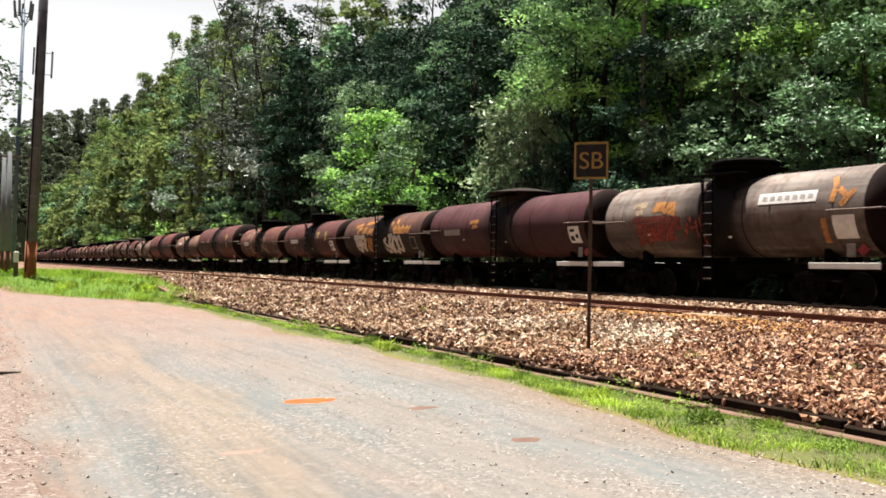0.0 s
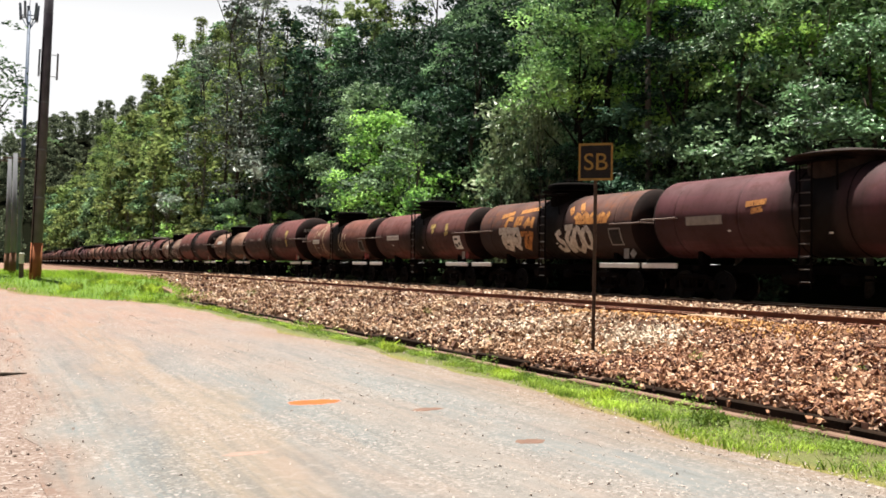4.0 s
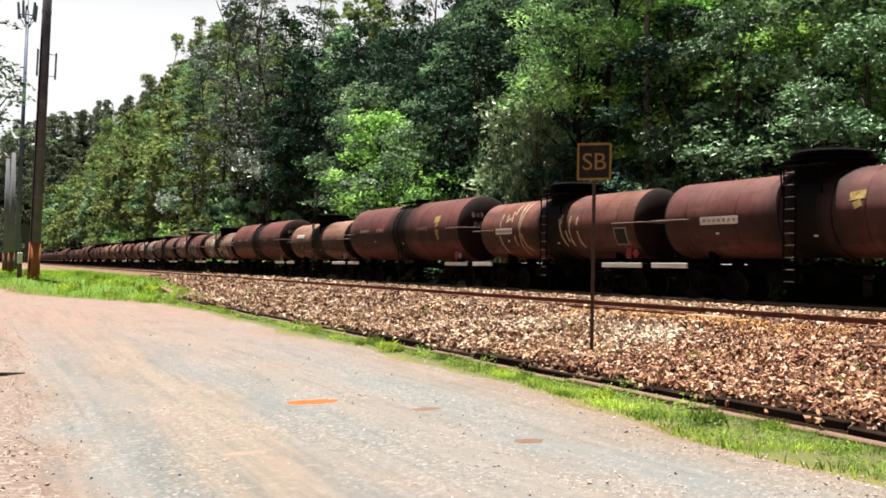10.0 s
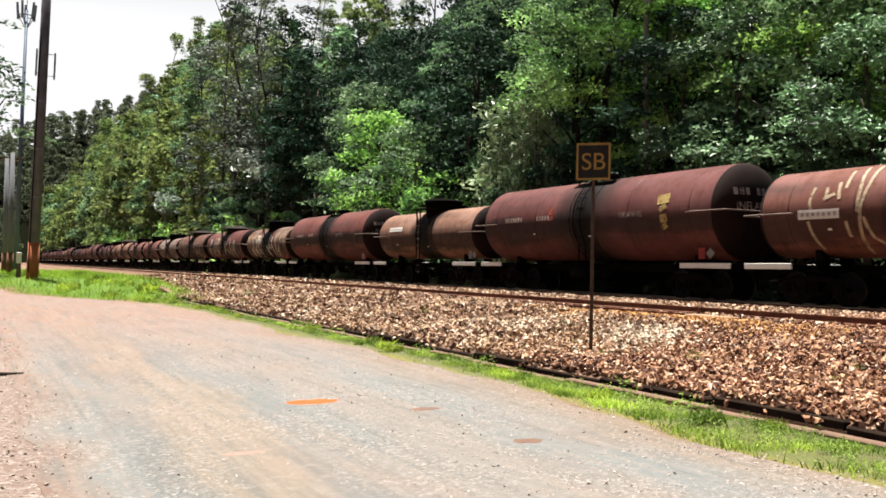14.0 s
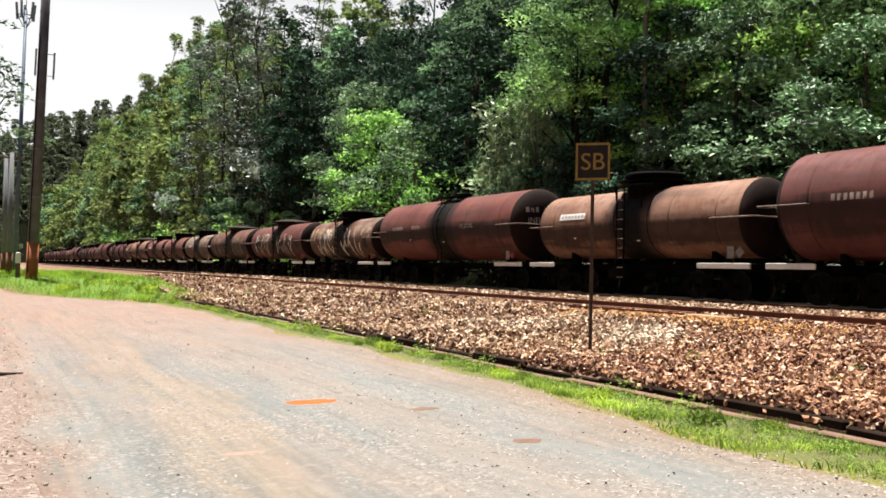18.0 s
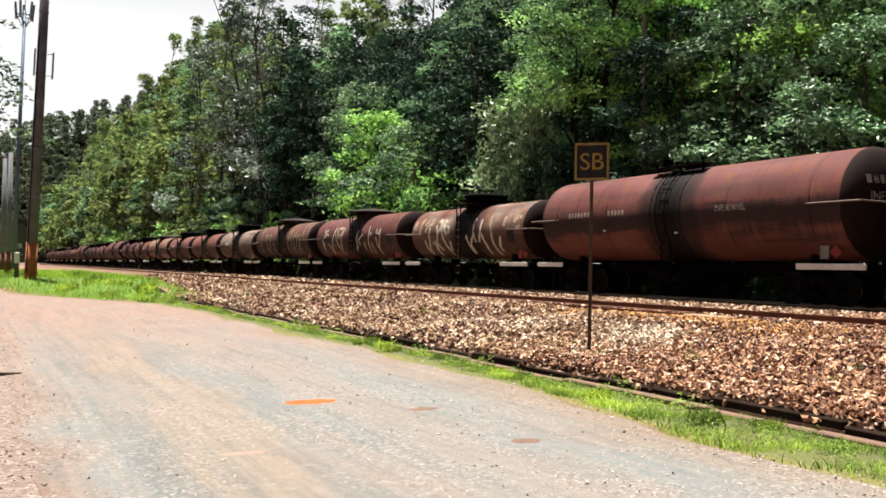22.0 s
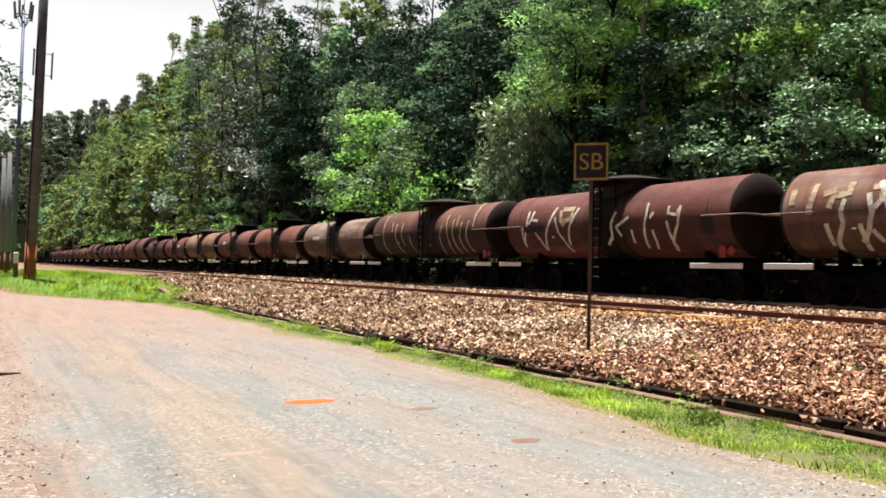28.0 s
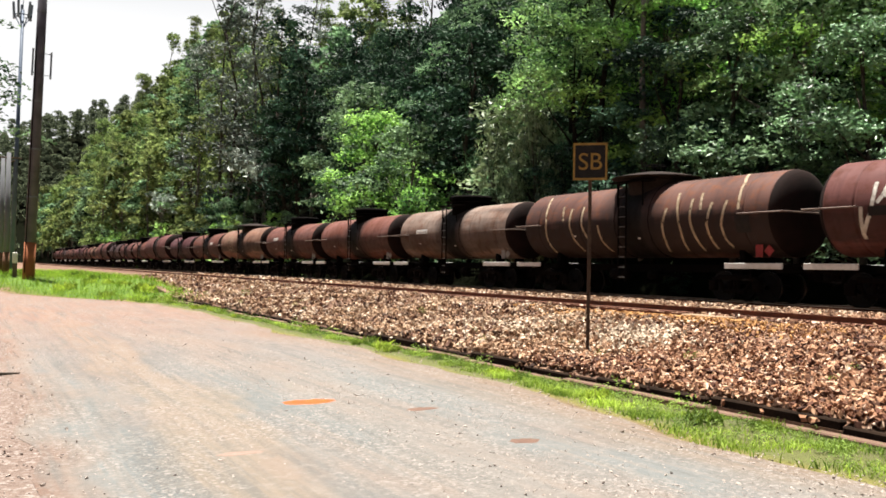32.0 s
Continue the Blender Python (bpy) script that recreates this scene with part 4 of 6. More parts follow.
def build_forest():
    global FAR_CROWN
    for key, kind, seed, leaf, bark in (("broad_dark0", "broad", 11, "leaf_dark", "bark"), ("near_dark0", "near", 81, "leaf_dark", "bark"), ("broad_dark1", "broad", 12, "leaf_dark", "bark"), ("near_dark1", "near", 82, "leaf_dark", "bark"), ("broad_mid0", "broad", 13, "leaf_mid", "bark"), ("near_mid0", "near", 83, "leaf_mid", "bark"),
                                        ("broad_mid1", "broad", 14, "leaf_mid", "bark_pale"), ("near_mid1", "near", 84, "leaf_mid", "bark_pale"), ("broad_bright0", "broad", 15, "leaf_bright", "bark"), ("near_bright0", "near", 85, "leaf_bright", "bark"), ("broad_fresh0", "broad", 18, "leaf_fresh", "bark"), ("near_fresh0", "near", 88, "leaf_fresh", "bark"),
                                        ("tall_olive0", "tall", 21, "leaf_olive", "bark_pale"), ("tall_olive1", "tall", 22, "leaf_olive", "bark_pale"), ("tall_mid0", "tall", 23, "leaf_mid", "bark"),
                                        ("broad_dark2", "broad", 16, "leaf_dark", "bark_pale"), ("broad_silver0", "fine", 17, "leaf_silver", "bark"), ("tall_dark0", "tall", 24, "leaf_dark", "bark"), ("tall_sheen0", "airy", 25, "leaf_sheen", "bark"), ("tall_sheen1", "airy", 26, "leaf_sheen", "bark"), ("over_high0", "high", 72, "leaf_fresh", "bark_black"), ("over_high1", "high", 73, "leaf_mid", "bark_black"), ("shrub_olive0", "bush", 45, "leaf_olive", "bark"), ("shrub_lime0", "bush", 46, "leaf_bright", "bark"), ("far_olive0", "far", 51, "leaf_olive", "bark_pale"), ("far_olive1", "far", 52, "leaf_olive", "bark"), ("far_mid0", "far", 53, "leaf_mid", "bark"),
                                        ("shrub_mid0", "shrub", 44, "leaf_mid", "bark"), ("tall_bare0", "bare", 61, "leaf_mid", "bark_pale"), ("tall_bare1", "bare", 62, "leaf_mid", "bark_black"), ("edge_mid0", "edge", 71, "leaf_mid", "bark"), ("fan_silver0", "fan", 31, "leaf_white", "bark_pale"), ("shrub_grey0", "shrub", 41, "leaf_grey", "bark"),
                                        ("shrub_bright0", "shrub", 42, "leaf_bright", "bark"), ("shrub_dark0", "shrub", 43, "leaf_dark", "bark")):
        tree_kind(key, kind, seed, leaf, bark)
    FAR_CROWN = make_tree("coarse", 54)[3:5]
    rng = random.Random(77)

    # plants that stand out: kind, place, size; nothing else grows within the given distance
    marked = [("shrub_bright0", 25.0, 47.8, 1.75, 2.5), ("shrub_dark0", 25.0, 39.7, 1.3, 4.0), ("shrub_grey0", 27.2, 38.9, 2.3, 2.5),
              ("broad_mid1", 25.2, 50.5, 0.95, 3.5), ("broad_bright0", 25.6, 57.0, 1.1, 4), ("broad_mid0", 27.5, 63.0, 1.2, 4), ("broad_dark1", 32.0, 52.0, 1.0, 4),
              ("tall_sheen0", 25.5, 86.0, 1.18, 3), ("tall_sheen1", 27.0, 92.0, 1.22, 3), ("tall_sheen0", 26.2, 99.0, 1.35, 3), ("tall_sheen1", 26.8, 107.0, 1.38, 3), ("tall_sheen0", 31.0, 88.0, 1.05, 3), ("tall_sheen1", 26.5, 117.0, 1.15, 3),
              ("tall_dark0", 25.6, 74.0, 0.85, 4), ("tall_dark0", 26.0, 79.0, 1.0, 4), ("fan_silver0", 24.8, 133.0, 1.1, 3), ("fan_silver0", 24.6, 80.0, 1.2, 1),
              ("broad_silver0", 24.4, 17.0, 1.1, 3.2), ("broad_silver0", 24.8, 19.8, 0.85, 2.2), ("broad_fresh0", 29.2, 23.6, 1.0, 2.5), ("broad_bright0", 28.0, 18.8, 1.0, 3),
              ("broad_dark0", 26.0, 26.6, 1.05, 3), ("broad_silver0", 25.5, 23.2, 1.3, 2.5), ("broad_mid1", 26.6, 20.9, 1.15, 2.5), ("broad_dark1", 25.0, 30.3, 0.72, 1.5), ("broad_bright0", 27.6, 29.4, 1.0, 2), ("broad_dark1", 25.2, 33.6, 0.62, 1.5), ("over_high0", 25.4, 32.4, 1.0, 3), ("over_high1", 27.0, 35.5, 1.05, 3), ("shrub_dark0", 26.6, 40.0, 1.0, 3),
              ("broad_bright0", 30.5, 25.5, 1.15, 3), ("broad_bright0", 29.5, 29.2, 1.1, 3), ("broad_bright0", 33.5, 31.5, 1.2, 3), ("broad_fresh0", 34.0, 27.0, 1.2, 3), ("over_high1", 30.6, 35.4, 1.0, 3), ("broad_silver0", 24.5, 84.0, 0.9, 2), ("broad_silver0", 24.6, 95.0, 1.0, 2), ("broad_silver0", 24.3, 73.0, 0.7, 2),
              ("tall_bare0", 25.6, 28.4, 1.0, 1.5), ("tall_bare1", 25.4, 30.9, 1.0, 1.5)]

    def put(key, x, y, scale, tall=1.0):
        kind = key[:-1]
        if kind.startswith("broad_") and y < 47 and x < 34 and key.replace("broad_", "near_") in FOREST:
            key = key.replace("broad_", "near_")
        name = {"broad": "broadleaf_tree", "tall_": "tall_tree", "fan_s": "silver_tree", "far_o": "hill_tree", "far_m": "hill_tree", "shrub": "shrub", "over_": "overhanging_tree"}[kind[:5]]
        plant(key, name, LABELS[kind], x, y, scale, rng.uniform(0, 6.28), tall)

    def free(x, y):
        return all((x - mx) ** 2 + (y - my) ** 2 > gap * gap for _, mx, my, _, gap in marked)

    for key, x, y, scale, _ in marked:
        put(key, x, y, scale)
    for k in range(11):
        put(("broad_mid0", "broad_dark1", "broad_mid1", "broad_dark0")[k % 4], 26.6 + 2.2 * (k % 2) + rng.uniform(-0.4, 0.4), 24.5 + 1.6 * k, rng.uniform(0.5, 0.68))
    # the wood's edge and the slope facing the road
    y = 5.0
    while y < 105:
        for x0 in (25.4, 28.6, 32.4, 36.8, 42.0) if y > 50 else (25.4, 28.6, 32.4, 37.0):
            x, yy = x0 + rng.uniform(-1.3, 1.3), y + rng.uniform(-1.8, 1.8)
            if yy < 0.64 * x - 8 or not free(x, yy) or rng.random() < 0.1:
                continue
            if 22 < yy < 42 and x < 29.5:
                continue
            near = yy < 62
            key = rng.choice(["broad_dark0", "broad_dark1", "broad_dark2", "broad_mid0", "broad_mid1", "broad_bright0", "broad_mid0", "broad_fresh0"] if near else ["broad_dark0", "broad_mid0", "broad_dark2", "tall_dark0", "tall_mid0", "broad_dark1"])
            if yy < 25:
                key = rng.choice(["broad_fresh0", "broad_mid0", "broad_mid1", "broad_bright0"])
            # dark-leaved kinds put the shaded gaps here into leaf colour
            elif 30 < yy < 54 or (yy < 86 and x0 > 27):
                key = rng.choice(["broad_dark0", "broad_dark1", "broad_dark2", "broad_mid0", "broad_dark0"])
            big = rng.uniform(0.65, 1.25) * (0.55 if key.startswith("tall") else 1.0)
            if float(land(x, yy)) > 1.2 + 0.30 * (0.48 * x + 0.88 * yy):
                key, big = rng.choice(["far_mid0", "far_olive0"]), 0.6
            put(key, x, yy, big, rng.uniform(0.9, 1.35))
        y += 4.7
    y = 104.0
    while y < 250:
        for x0 in (25.5, 30, 36, 43, 52):
            x, yy = x0 + rng.uniform(-2, 2), y + rng.uniform(-3, 3)
            key = rng.choice(["tall_olive0", "tall_olive1", "tall_mid0", "far_mid0", "tall_olive0", "far_olive0"])
            if free(x, yy):
                put(key, x, yy, rng.uniform(0.7, 1.2) * {"b": 1.6, "t": 0.9, "f": 1.0}[key[0]] * (0.6 if x0 > 40 and 120 < yy < 235 else 1.0))
        y += 8.0
    y = 252.0
    while y < 425:
        for x0 in (28, 36, 46, 57, 70, 85):
            put(rng.choice(["far_olive0", "far_mid0", "far_olive1", "tall_olive1"]), x0 + rng.uniform(-3, 3), y + rng.uniform(-5, 5), rng.uniform(0.9, 1.4))
        y += 12
    # undergrowth along the edge of the wood, and bushes in the shade behind it
    y = 34.0
    while y < 130:
        x = 24.2 + rng.uniform(-0.5, 1.2)
        if free(x, y):
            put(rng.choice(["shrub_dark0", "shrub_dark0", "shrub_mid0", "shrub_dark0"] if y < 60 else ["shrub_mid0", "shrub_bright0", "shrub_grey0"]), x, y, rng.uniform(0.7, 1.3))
        y += rng.uniform(1.8, 3.6) * (1 if y < 60 else 1.5)
    y = 100.0
    while y < 230:
        for x0 in (24.0, 26.5):
            put(rng.choice(["shrub_lime0", "shrub_olive0", "shrub_olive0"]), x0 + rng.uniform(-0.5, 0.9), y + rng.uniform(-1.5, 1.5), rng.uniform(1.0, 2.1))
        y += 5.5
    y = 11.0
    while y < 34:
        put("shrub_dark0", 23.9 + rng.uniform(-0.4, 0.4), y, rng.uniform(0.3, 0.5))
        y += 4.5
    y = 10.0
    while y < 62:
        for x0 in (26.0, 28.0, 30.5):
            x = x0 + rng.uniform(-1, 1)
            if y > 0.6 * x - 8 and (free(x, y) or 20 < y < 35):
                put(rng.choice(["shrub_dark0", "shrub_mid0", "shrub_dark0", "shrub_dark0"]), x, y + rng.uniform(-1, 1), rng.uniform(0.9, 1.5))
        y += 3.2
    for y, scale, tall in ((38.5, 1.1, 2.15), (36.6, 0.8, 2.5), (34.9, 1.0, 2.75)):
        put("shrub_grey0", 24.35, y, scale, tall)
    put("fan_silver0", 23.9, 130.2, 1.3)
    put("fan_silver0", 24.0, 85.6, 1.45)
    for k in range(8):
        put(("shrub_lime0", "shrub_olive0")[k % 2], 24.0 + rng.uniform(-0.3, 0.6), 76.0 + 3.6 * k, rng.uniform(1.1, 1.9))
    # the wood on the far hill that closes the valley
    nrng = np.random.default_rng(3)
    V, F, k = [], [], 0
    base_v, base_f = FAR_CROWN
    for gy in range(424, 780, 13):
        for gx in range(2, 140, 13):
            x, y = gx + nrng.uniform(-5, 5), gy + nrng.uniform(-5, 5)
            s, a = nrng.uniform(0.7, 1.25), nrng.uniform(0, 6.28)
            c, sn = math.cos(a), math.sin(a)
            v = base_v * s
            V.append(np.stack([v[:, 0] * c - v[:, 1] * sn + x, v[:, 0] * sn + v[:, 1] * c + y, v[:, 2] * nrng.uniform(0.8, 1.2) + float(land(x, y))], 1))
            F.append(base_f + k)
            k += len(v)
    tagged(new("far_wood", fast_mesh("far_wood", np.concatenate(V), np.concatenate(F), M["leaf_haze"])), "hazy grey-green wood on the far hill", "wood", kind="stuff")


def blades(name, xs, ys, hs, rng, mat, label):
    """Bent blades of grass standing on the land, thinned into tufts."""
    x, y, h = np.concatenate(xs), np.concatenate(ys), np.concatenate(hs)
    clump = 0.5 + 0.5 * np.sin(3.1 * x + 1.3 * y) * np.sin(2.3 * y - x) + 0.4 * np.sin(7 * y + 3 * x)
    keep = rng.random(len(x)) < np.where(y < 36, 0.04 + 0.8 * clump ** 1.7, 0.12 + 0.95 * clump)
    x, y, h = x[keep], y[keep], h[keep]
    n = len(x)
    z = land(x, y)
    a, w = rng.uniform(0, 6.28, n), 0.004 + 0.035 * h
    lean = h * rng.uniform(0.2, 1.2, n)
    b = rng.uniform(0, 6.28, n)
    p0 = np.stack([x - w * np.cos(a), y - w * np.sin(a), z], 1)
    p1 = np.stack([x + w * np.cos(a), y + w * np.sin(a), z], 1)
    m = np.stack([x + 0.35 * lean * np.cos(b), y + 0.35 * lean * np.sin(b), z + 0.6 * h], 1)
    q0, q1 = m - np.stack([0.6 * w * np.cos(a), 0.6 * w * np.sin(a), 0 * w], 1), m + np.stack([0.6 * w * np.cos(a), 0.6 * w * np.sin(a), 0 * w], 1)
    tip = np.stack([x + lean * np.cos(b), y + lean * np.sin(b), z + h], 1)
    verts = np.stack([p0, p1, q1, q0, tip], 1).reshape(-1, 3)
    i = np.arange(n)[:, None] * 5
    faces = np.concatenate([i + np.array([[0, 1, 2]]), i + np.array([[0, 2, 3]]), i + np.array([[3, 2, 4]])], 1).reshape(-1, 3)
    tagged(new(name, fast_mesh(name, verts, faces, mat)), label, "grass", kind="stuff")


def build_grass():
    rng = np.random.default_rng(9)
    xs, ys, hs = [], [], []
    for y0, y1, k, lo, hi in ((3.6, 12, 26000, 0.03, 0.13), (12, 24, 17000, 0.03, 0.13), (24, 40, 9000, 0.04, 0.14)):
        y = rng.uniform(y0, y1, k)
        f = rng.random(k) ** 0.75
        right = np.array([road_edges(v)[0] for v in y])
        right = right + 0.12 + 0.13 * np.sin(1.3 * y) * np.sin(0.7 * y + 1) + 0.35 * smooth01((y - 9) / 8)
        xs.append(right + (DRAIN[0] - 0.16 - right) * f), ys.append(y), hs.append(rng.uniform(lo, hi, k) * (0.95 - 0.5 * f))
    k = 30000
    y = 36 + 50 * rng.random(k) ** 1.3
    x = rng.uniform(-2, 9.5, k)
    ok = np.array([road_edges(v)[0] + 0.1 < xx < 9.1 + 0.3 * math.sin(1.3 * v) + 0.2 * math.sin(3.1 * v) for xx, v in zip(x, y)])
    xs.append(x[ok]), ys.append(y[ok]), hs.append(rng.uniform(0.08, 0.36, ok.sum()))
    blades("grass", xs[:3], ys[:3], hs[:3], rng, M["grass"], "patchy green grass along the road and the drain")
    blades("bank_grass", xs[3:], ys[3:], hs[3:], rng, M["bank_grass"], "sunlit lime-green grass on the bank by the bend")


def build_weeds():
    """Low leafy weeds among the grass, along the kerb and on the bank."""
    rng = np.random.default_rng(19)
    V, F, count = [], [], 0
    for i in range(520):
        y = 3.8 + 36 * rng.random() ** 1.6
        right = road_edges(y)[0]
        on_bank = i % 22 == 0
        x = rng.uniform(8.5, 10.6) if on_bank else right + 0.35 + (DRAIN[0] - 0.22 - right - 0.35) * rng.random() ** 0.8
        z = float(bank_height(x, y)) if on_bank else float(land(min(x, DRAIN[0] - 0.02), y))
        n, s = 60, rng.uniform(0.3, 0.85) + (0.7 if rng.random() < 0.06 else 0.0)
        a, r = rng.uniform(0, 6.28, n), 0.15 * np.sqrt(rng.random(n))
        P = np.stack([x + s * r * np.cos(a), y + s * r * np.sin(a), z + s * (0.02 + 0.22 * rng.random(n) * (1 - 3 * r))], 1)
        v, f = leaf_arrays(P, 0.045 * s, rng, 0.4, 0.4, -0.1)
        V.append(v), F.append(f + count)
        count += len(v)
    tagged(new("weeds", fast_mesh("weeds", np.concatenate(V), np.concatenate(F), M["weed"])), "leafy green weeds along the drain and on the bank", "weeds", kind="stuff")
    # taller tufts on the bank and along the drain
    V, F, count = [], [], 0
    for i in range(44):
        y = rng.uniform(40, 62) if i < 16 else rng.uniform(6, 40)
        x = rng.uniform(road_edges(y)[0] + 0.8, 8.4) if i < 16 else rng.uniform(6.9, 7.4)
        n, s = 60, rng.uniform(0.6, 1.2) if i < 16 else rng.uniform(0.2, 0.42)
        a, r = rng.uniform(0, 6.28, n), 0.5 * s * np.sqrt(rng.random(n))
        P = np.stack([x + r * np.cos(a), y + r * np.sin(a), float(land(x, y)) + 0.2 * s * rng.uniform(0.5, 1.4, n)], 1)
        v, f = leaf_arrays(P, 0.5 * s, rng, 0.6, 0.10, -1.3)
        V.append(v), F.append(f + count)
        count += len(v)
    tagged(new("grass_tufts", fast_mesh("grass_tufts", np.concatenate(V), np.concatenate(F), M["grass"])), "tall tufts of green grass on the bank", "grass", kind="stuff")

# ---- the train ----
# Wagon space: y along the train, x across it (the road's side is negative), z up from the rail tops.


def tank_profile(half, r, head):
    """Along and radius: domed heads, and shallow steps where the plates overlap."""
    out = [(-half + head, r - 0.02), (-half + head, r), (-half + head + 0.03, r)]
    span = half - head
    for y in (-span + 0.85, -span * 0.42, span * 0.42, span - 0.85):
        out += [(y - 0.06, r), (y - 0.03, r), (y - 0.016, r - 0.022), (y + 0.016, r - 0.022), (y + 0.03, r), (y + 0.06, r)]
    return out + [(half - head - 0.03, r), (half - head, r), (half - head, r - 0.02)]


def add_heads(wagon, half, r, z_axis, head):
    """The two dished ends of a tank, their shade put into a near-black colour."""
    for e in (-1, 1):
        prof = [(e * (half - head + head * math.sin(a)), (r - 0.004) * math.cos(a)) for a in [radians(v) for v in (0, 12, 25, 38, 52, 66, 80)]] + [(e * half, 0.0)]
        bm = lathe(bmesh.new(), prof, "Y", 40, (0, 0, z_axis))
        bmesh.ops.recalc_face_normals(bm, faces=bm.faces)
        part("dished_end", bm, M["end_shade"], wagon, "dished tank end coloured dark as in shade", True)


def wheel_profile():
    return [(-0.56, 0.07), (-0.50, 0.07), (-0.49, 0.13), (-0.49, 0.34), (-0.505, 0.40), (-0.505, 0.455), (-0.475, 0.455), (-0.465, 0.42), (-0.37, 0.41), (-0.37, 0.36), (-0.42, 0.33), (-0.42, 0.13), (-0.40, 0.08)]


def add_bogie(wagon, yc):
    bm = bmesh.new()
    for s in (-1, 1):
        x0, x1 = (0.86, 0.98) if s > 0 else (-0.98, -0.86)
        box(bm, x0, x1, -0.62, 0.62, 0.62, 0.76, 0.03)
        box(bm, x0, x1, -0.42, 0.42, 0.24, 0.36, 0.03)
        for e in (-1, 1):
            rod(bm, ((x0 + x1) / 2, e * 0.60, 0.69), ((x0 + x1) / 2, e * 0.38, 0.30), 0.055, 0.055, 6)
            box(bm, x0 - 0.02, x1 + 0.02, e * 0.79 - 0.15, e * 0.79 + 0.15, 0.30, 0.62, 0.04)
            box(bm, x0, x1, min(e * 0.55, e * 0.80), max(e * 0.55, e * 0.80), 0.58, 0.70, 0.02)
        for e in (-0.14, 0.0, 0.14):
            rod(bm, ((x0 + x1) / 2, e, 0.36), ((x0 + x1) / 2, e, 0.62), 0.05, 0.05, 8)
    box(bm, -0.9, 0.9, -0.17, 0.17, 0.55, 0.80, 0.03)
    bogie = part("bogie", bm, M["brown_iron"], wagon, "shade-dark cast bogie with two side frames")
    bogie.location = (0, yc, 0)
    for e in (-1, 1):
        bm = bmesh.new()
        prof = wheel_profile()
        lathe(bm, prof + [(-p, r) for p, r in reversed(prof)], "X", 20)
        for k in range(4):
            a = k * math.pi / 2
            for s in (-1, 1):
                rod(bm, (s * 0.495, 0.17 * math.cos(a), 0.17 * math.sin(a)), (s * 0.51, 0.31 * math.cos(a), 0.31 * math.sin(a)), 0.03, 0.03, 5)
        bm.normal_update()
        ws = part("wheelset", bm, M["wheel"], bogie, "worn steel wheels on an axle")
        ws.data.materials.append(M["tyre"])
        for f in ws.data.polygons:
            if math.hypot(f.center.y, f.center.z) > 0.43:
                f.material_index = 1
        ws.location = (0, e * 0.79, 0.42)


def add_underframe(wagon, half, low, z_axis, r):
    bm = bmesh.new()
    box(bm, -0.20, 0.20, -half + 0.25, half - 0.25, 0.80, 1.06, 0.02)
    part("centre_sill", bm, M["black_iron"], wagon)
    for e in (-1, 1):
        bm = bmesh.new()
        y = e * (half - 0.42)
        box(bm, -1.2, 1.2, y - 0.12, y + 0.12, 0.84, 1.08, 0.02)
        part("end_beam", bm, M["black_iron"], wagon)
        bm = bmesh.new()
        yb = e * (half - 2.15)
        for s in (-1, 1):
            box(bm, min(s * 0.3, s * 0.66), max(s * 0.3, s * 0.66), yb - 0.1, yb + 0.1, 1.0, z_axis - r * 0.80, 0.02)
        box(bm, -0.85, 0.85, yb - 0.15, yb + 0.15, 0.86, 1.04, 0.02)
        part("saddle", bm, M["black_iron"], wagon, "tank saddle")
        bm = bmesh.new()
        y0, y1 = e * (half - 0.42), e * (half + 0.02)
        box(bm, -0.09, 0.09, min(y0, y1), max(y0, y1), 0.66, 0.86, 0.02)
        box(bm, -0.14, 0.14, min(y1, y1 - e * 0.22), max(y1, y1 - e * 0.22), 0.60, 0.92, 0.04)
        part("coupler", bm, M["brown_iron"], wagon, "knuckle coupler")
        bm = bmesh.new()
        bent_rod(bm, [(0.35, e * (half - 0.3), 0.84), (0.36, e * (half - 0.12), 0.60), (0.30, e * (half - 0.02), 0.50)], 0.028)
        part("brake_hose", bm, M["black_iron"], wagon, "rubber brake hose")
        for s in (-1, 1):
            bm = bmesh.new()
            ya, yb2 = e * (half - 0.28), e * (half - (2.22 if e < 0 else 1.8))
            xo = s * 1.28
            box(bm, min(xo, xo - s * 0.06), max(xo, xo - s * 0.06), min(ya, yb2), max(ya, yb2), 0.93, 1.085, 0.008)
            board = part("side_board", bm, M["white"], wagon, "white-painted side board")
            bm = bmesh.new()
            ym = (ya + yb2) / 2 - e * 0.2
            bent_rod(bm, [(xo, ym - 0.16, 0.94), (xo, ym - 0.16, 0.62), (xo, ym + 0.16, 0.62), (xo, ym + 0.16, 0.94)], 0.018)
            part("step", bm, M["brown_iron"], board, "bent steel stirrup step")
    bm = bmesh.new()
    lathe(bm, [(-0.45, 0), (-0.43, 0.12), (-0.36, 0.19), (0.36, 0.19), (0.43, 0.12), (0.45, 0)], "Y", 16, (-0.72, 0.75, 0.72))
    part("air_reservoir", bm, M["brown_iron"], wagon, "brake air reservoir", True)
    bm = bmesh.new()
    lathe(bm, [(-0.22, 0), (-0.22, 0.15), (0.22, 0.15), (0.22, 0)], "Y", 14, (-0.6, -0.75, 0.70))
    rod(bm, (-0.6, -0.97, 0.70), (-0.35, -1.9, 0.66), 0.03)
    part("brake_cylinder", bm, M["black_iron"], wagon, "brake cylinder with its rod", True)
    bm = bmesh.new()
    rod(bm, (0, 0, z_axis - r - 0.05), (0, 0, 0.42), 0.11, 0.09, 10)
    rod(bm, (-0.3, 0, 0.5), (0.3, 0, 0.5), 0.06, 0.06, 8)
    part("outlet_valve", bm, M["black_iron"], wagon, "bottom outlet valve")


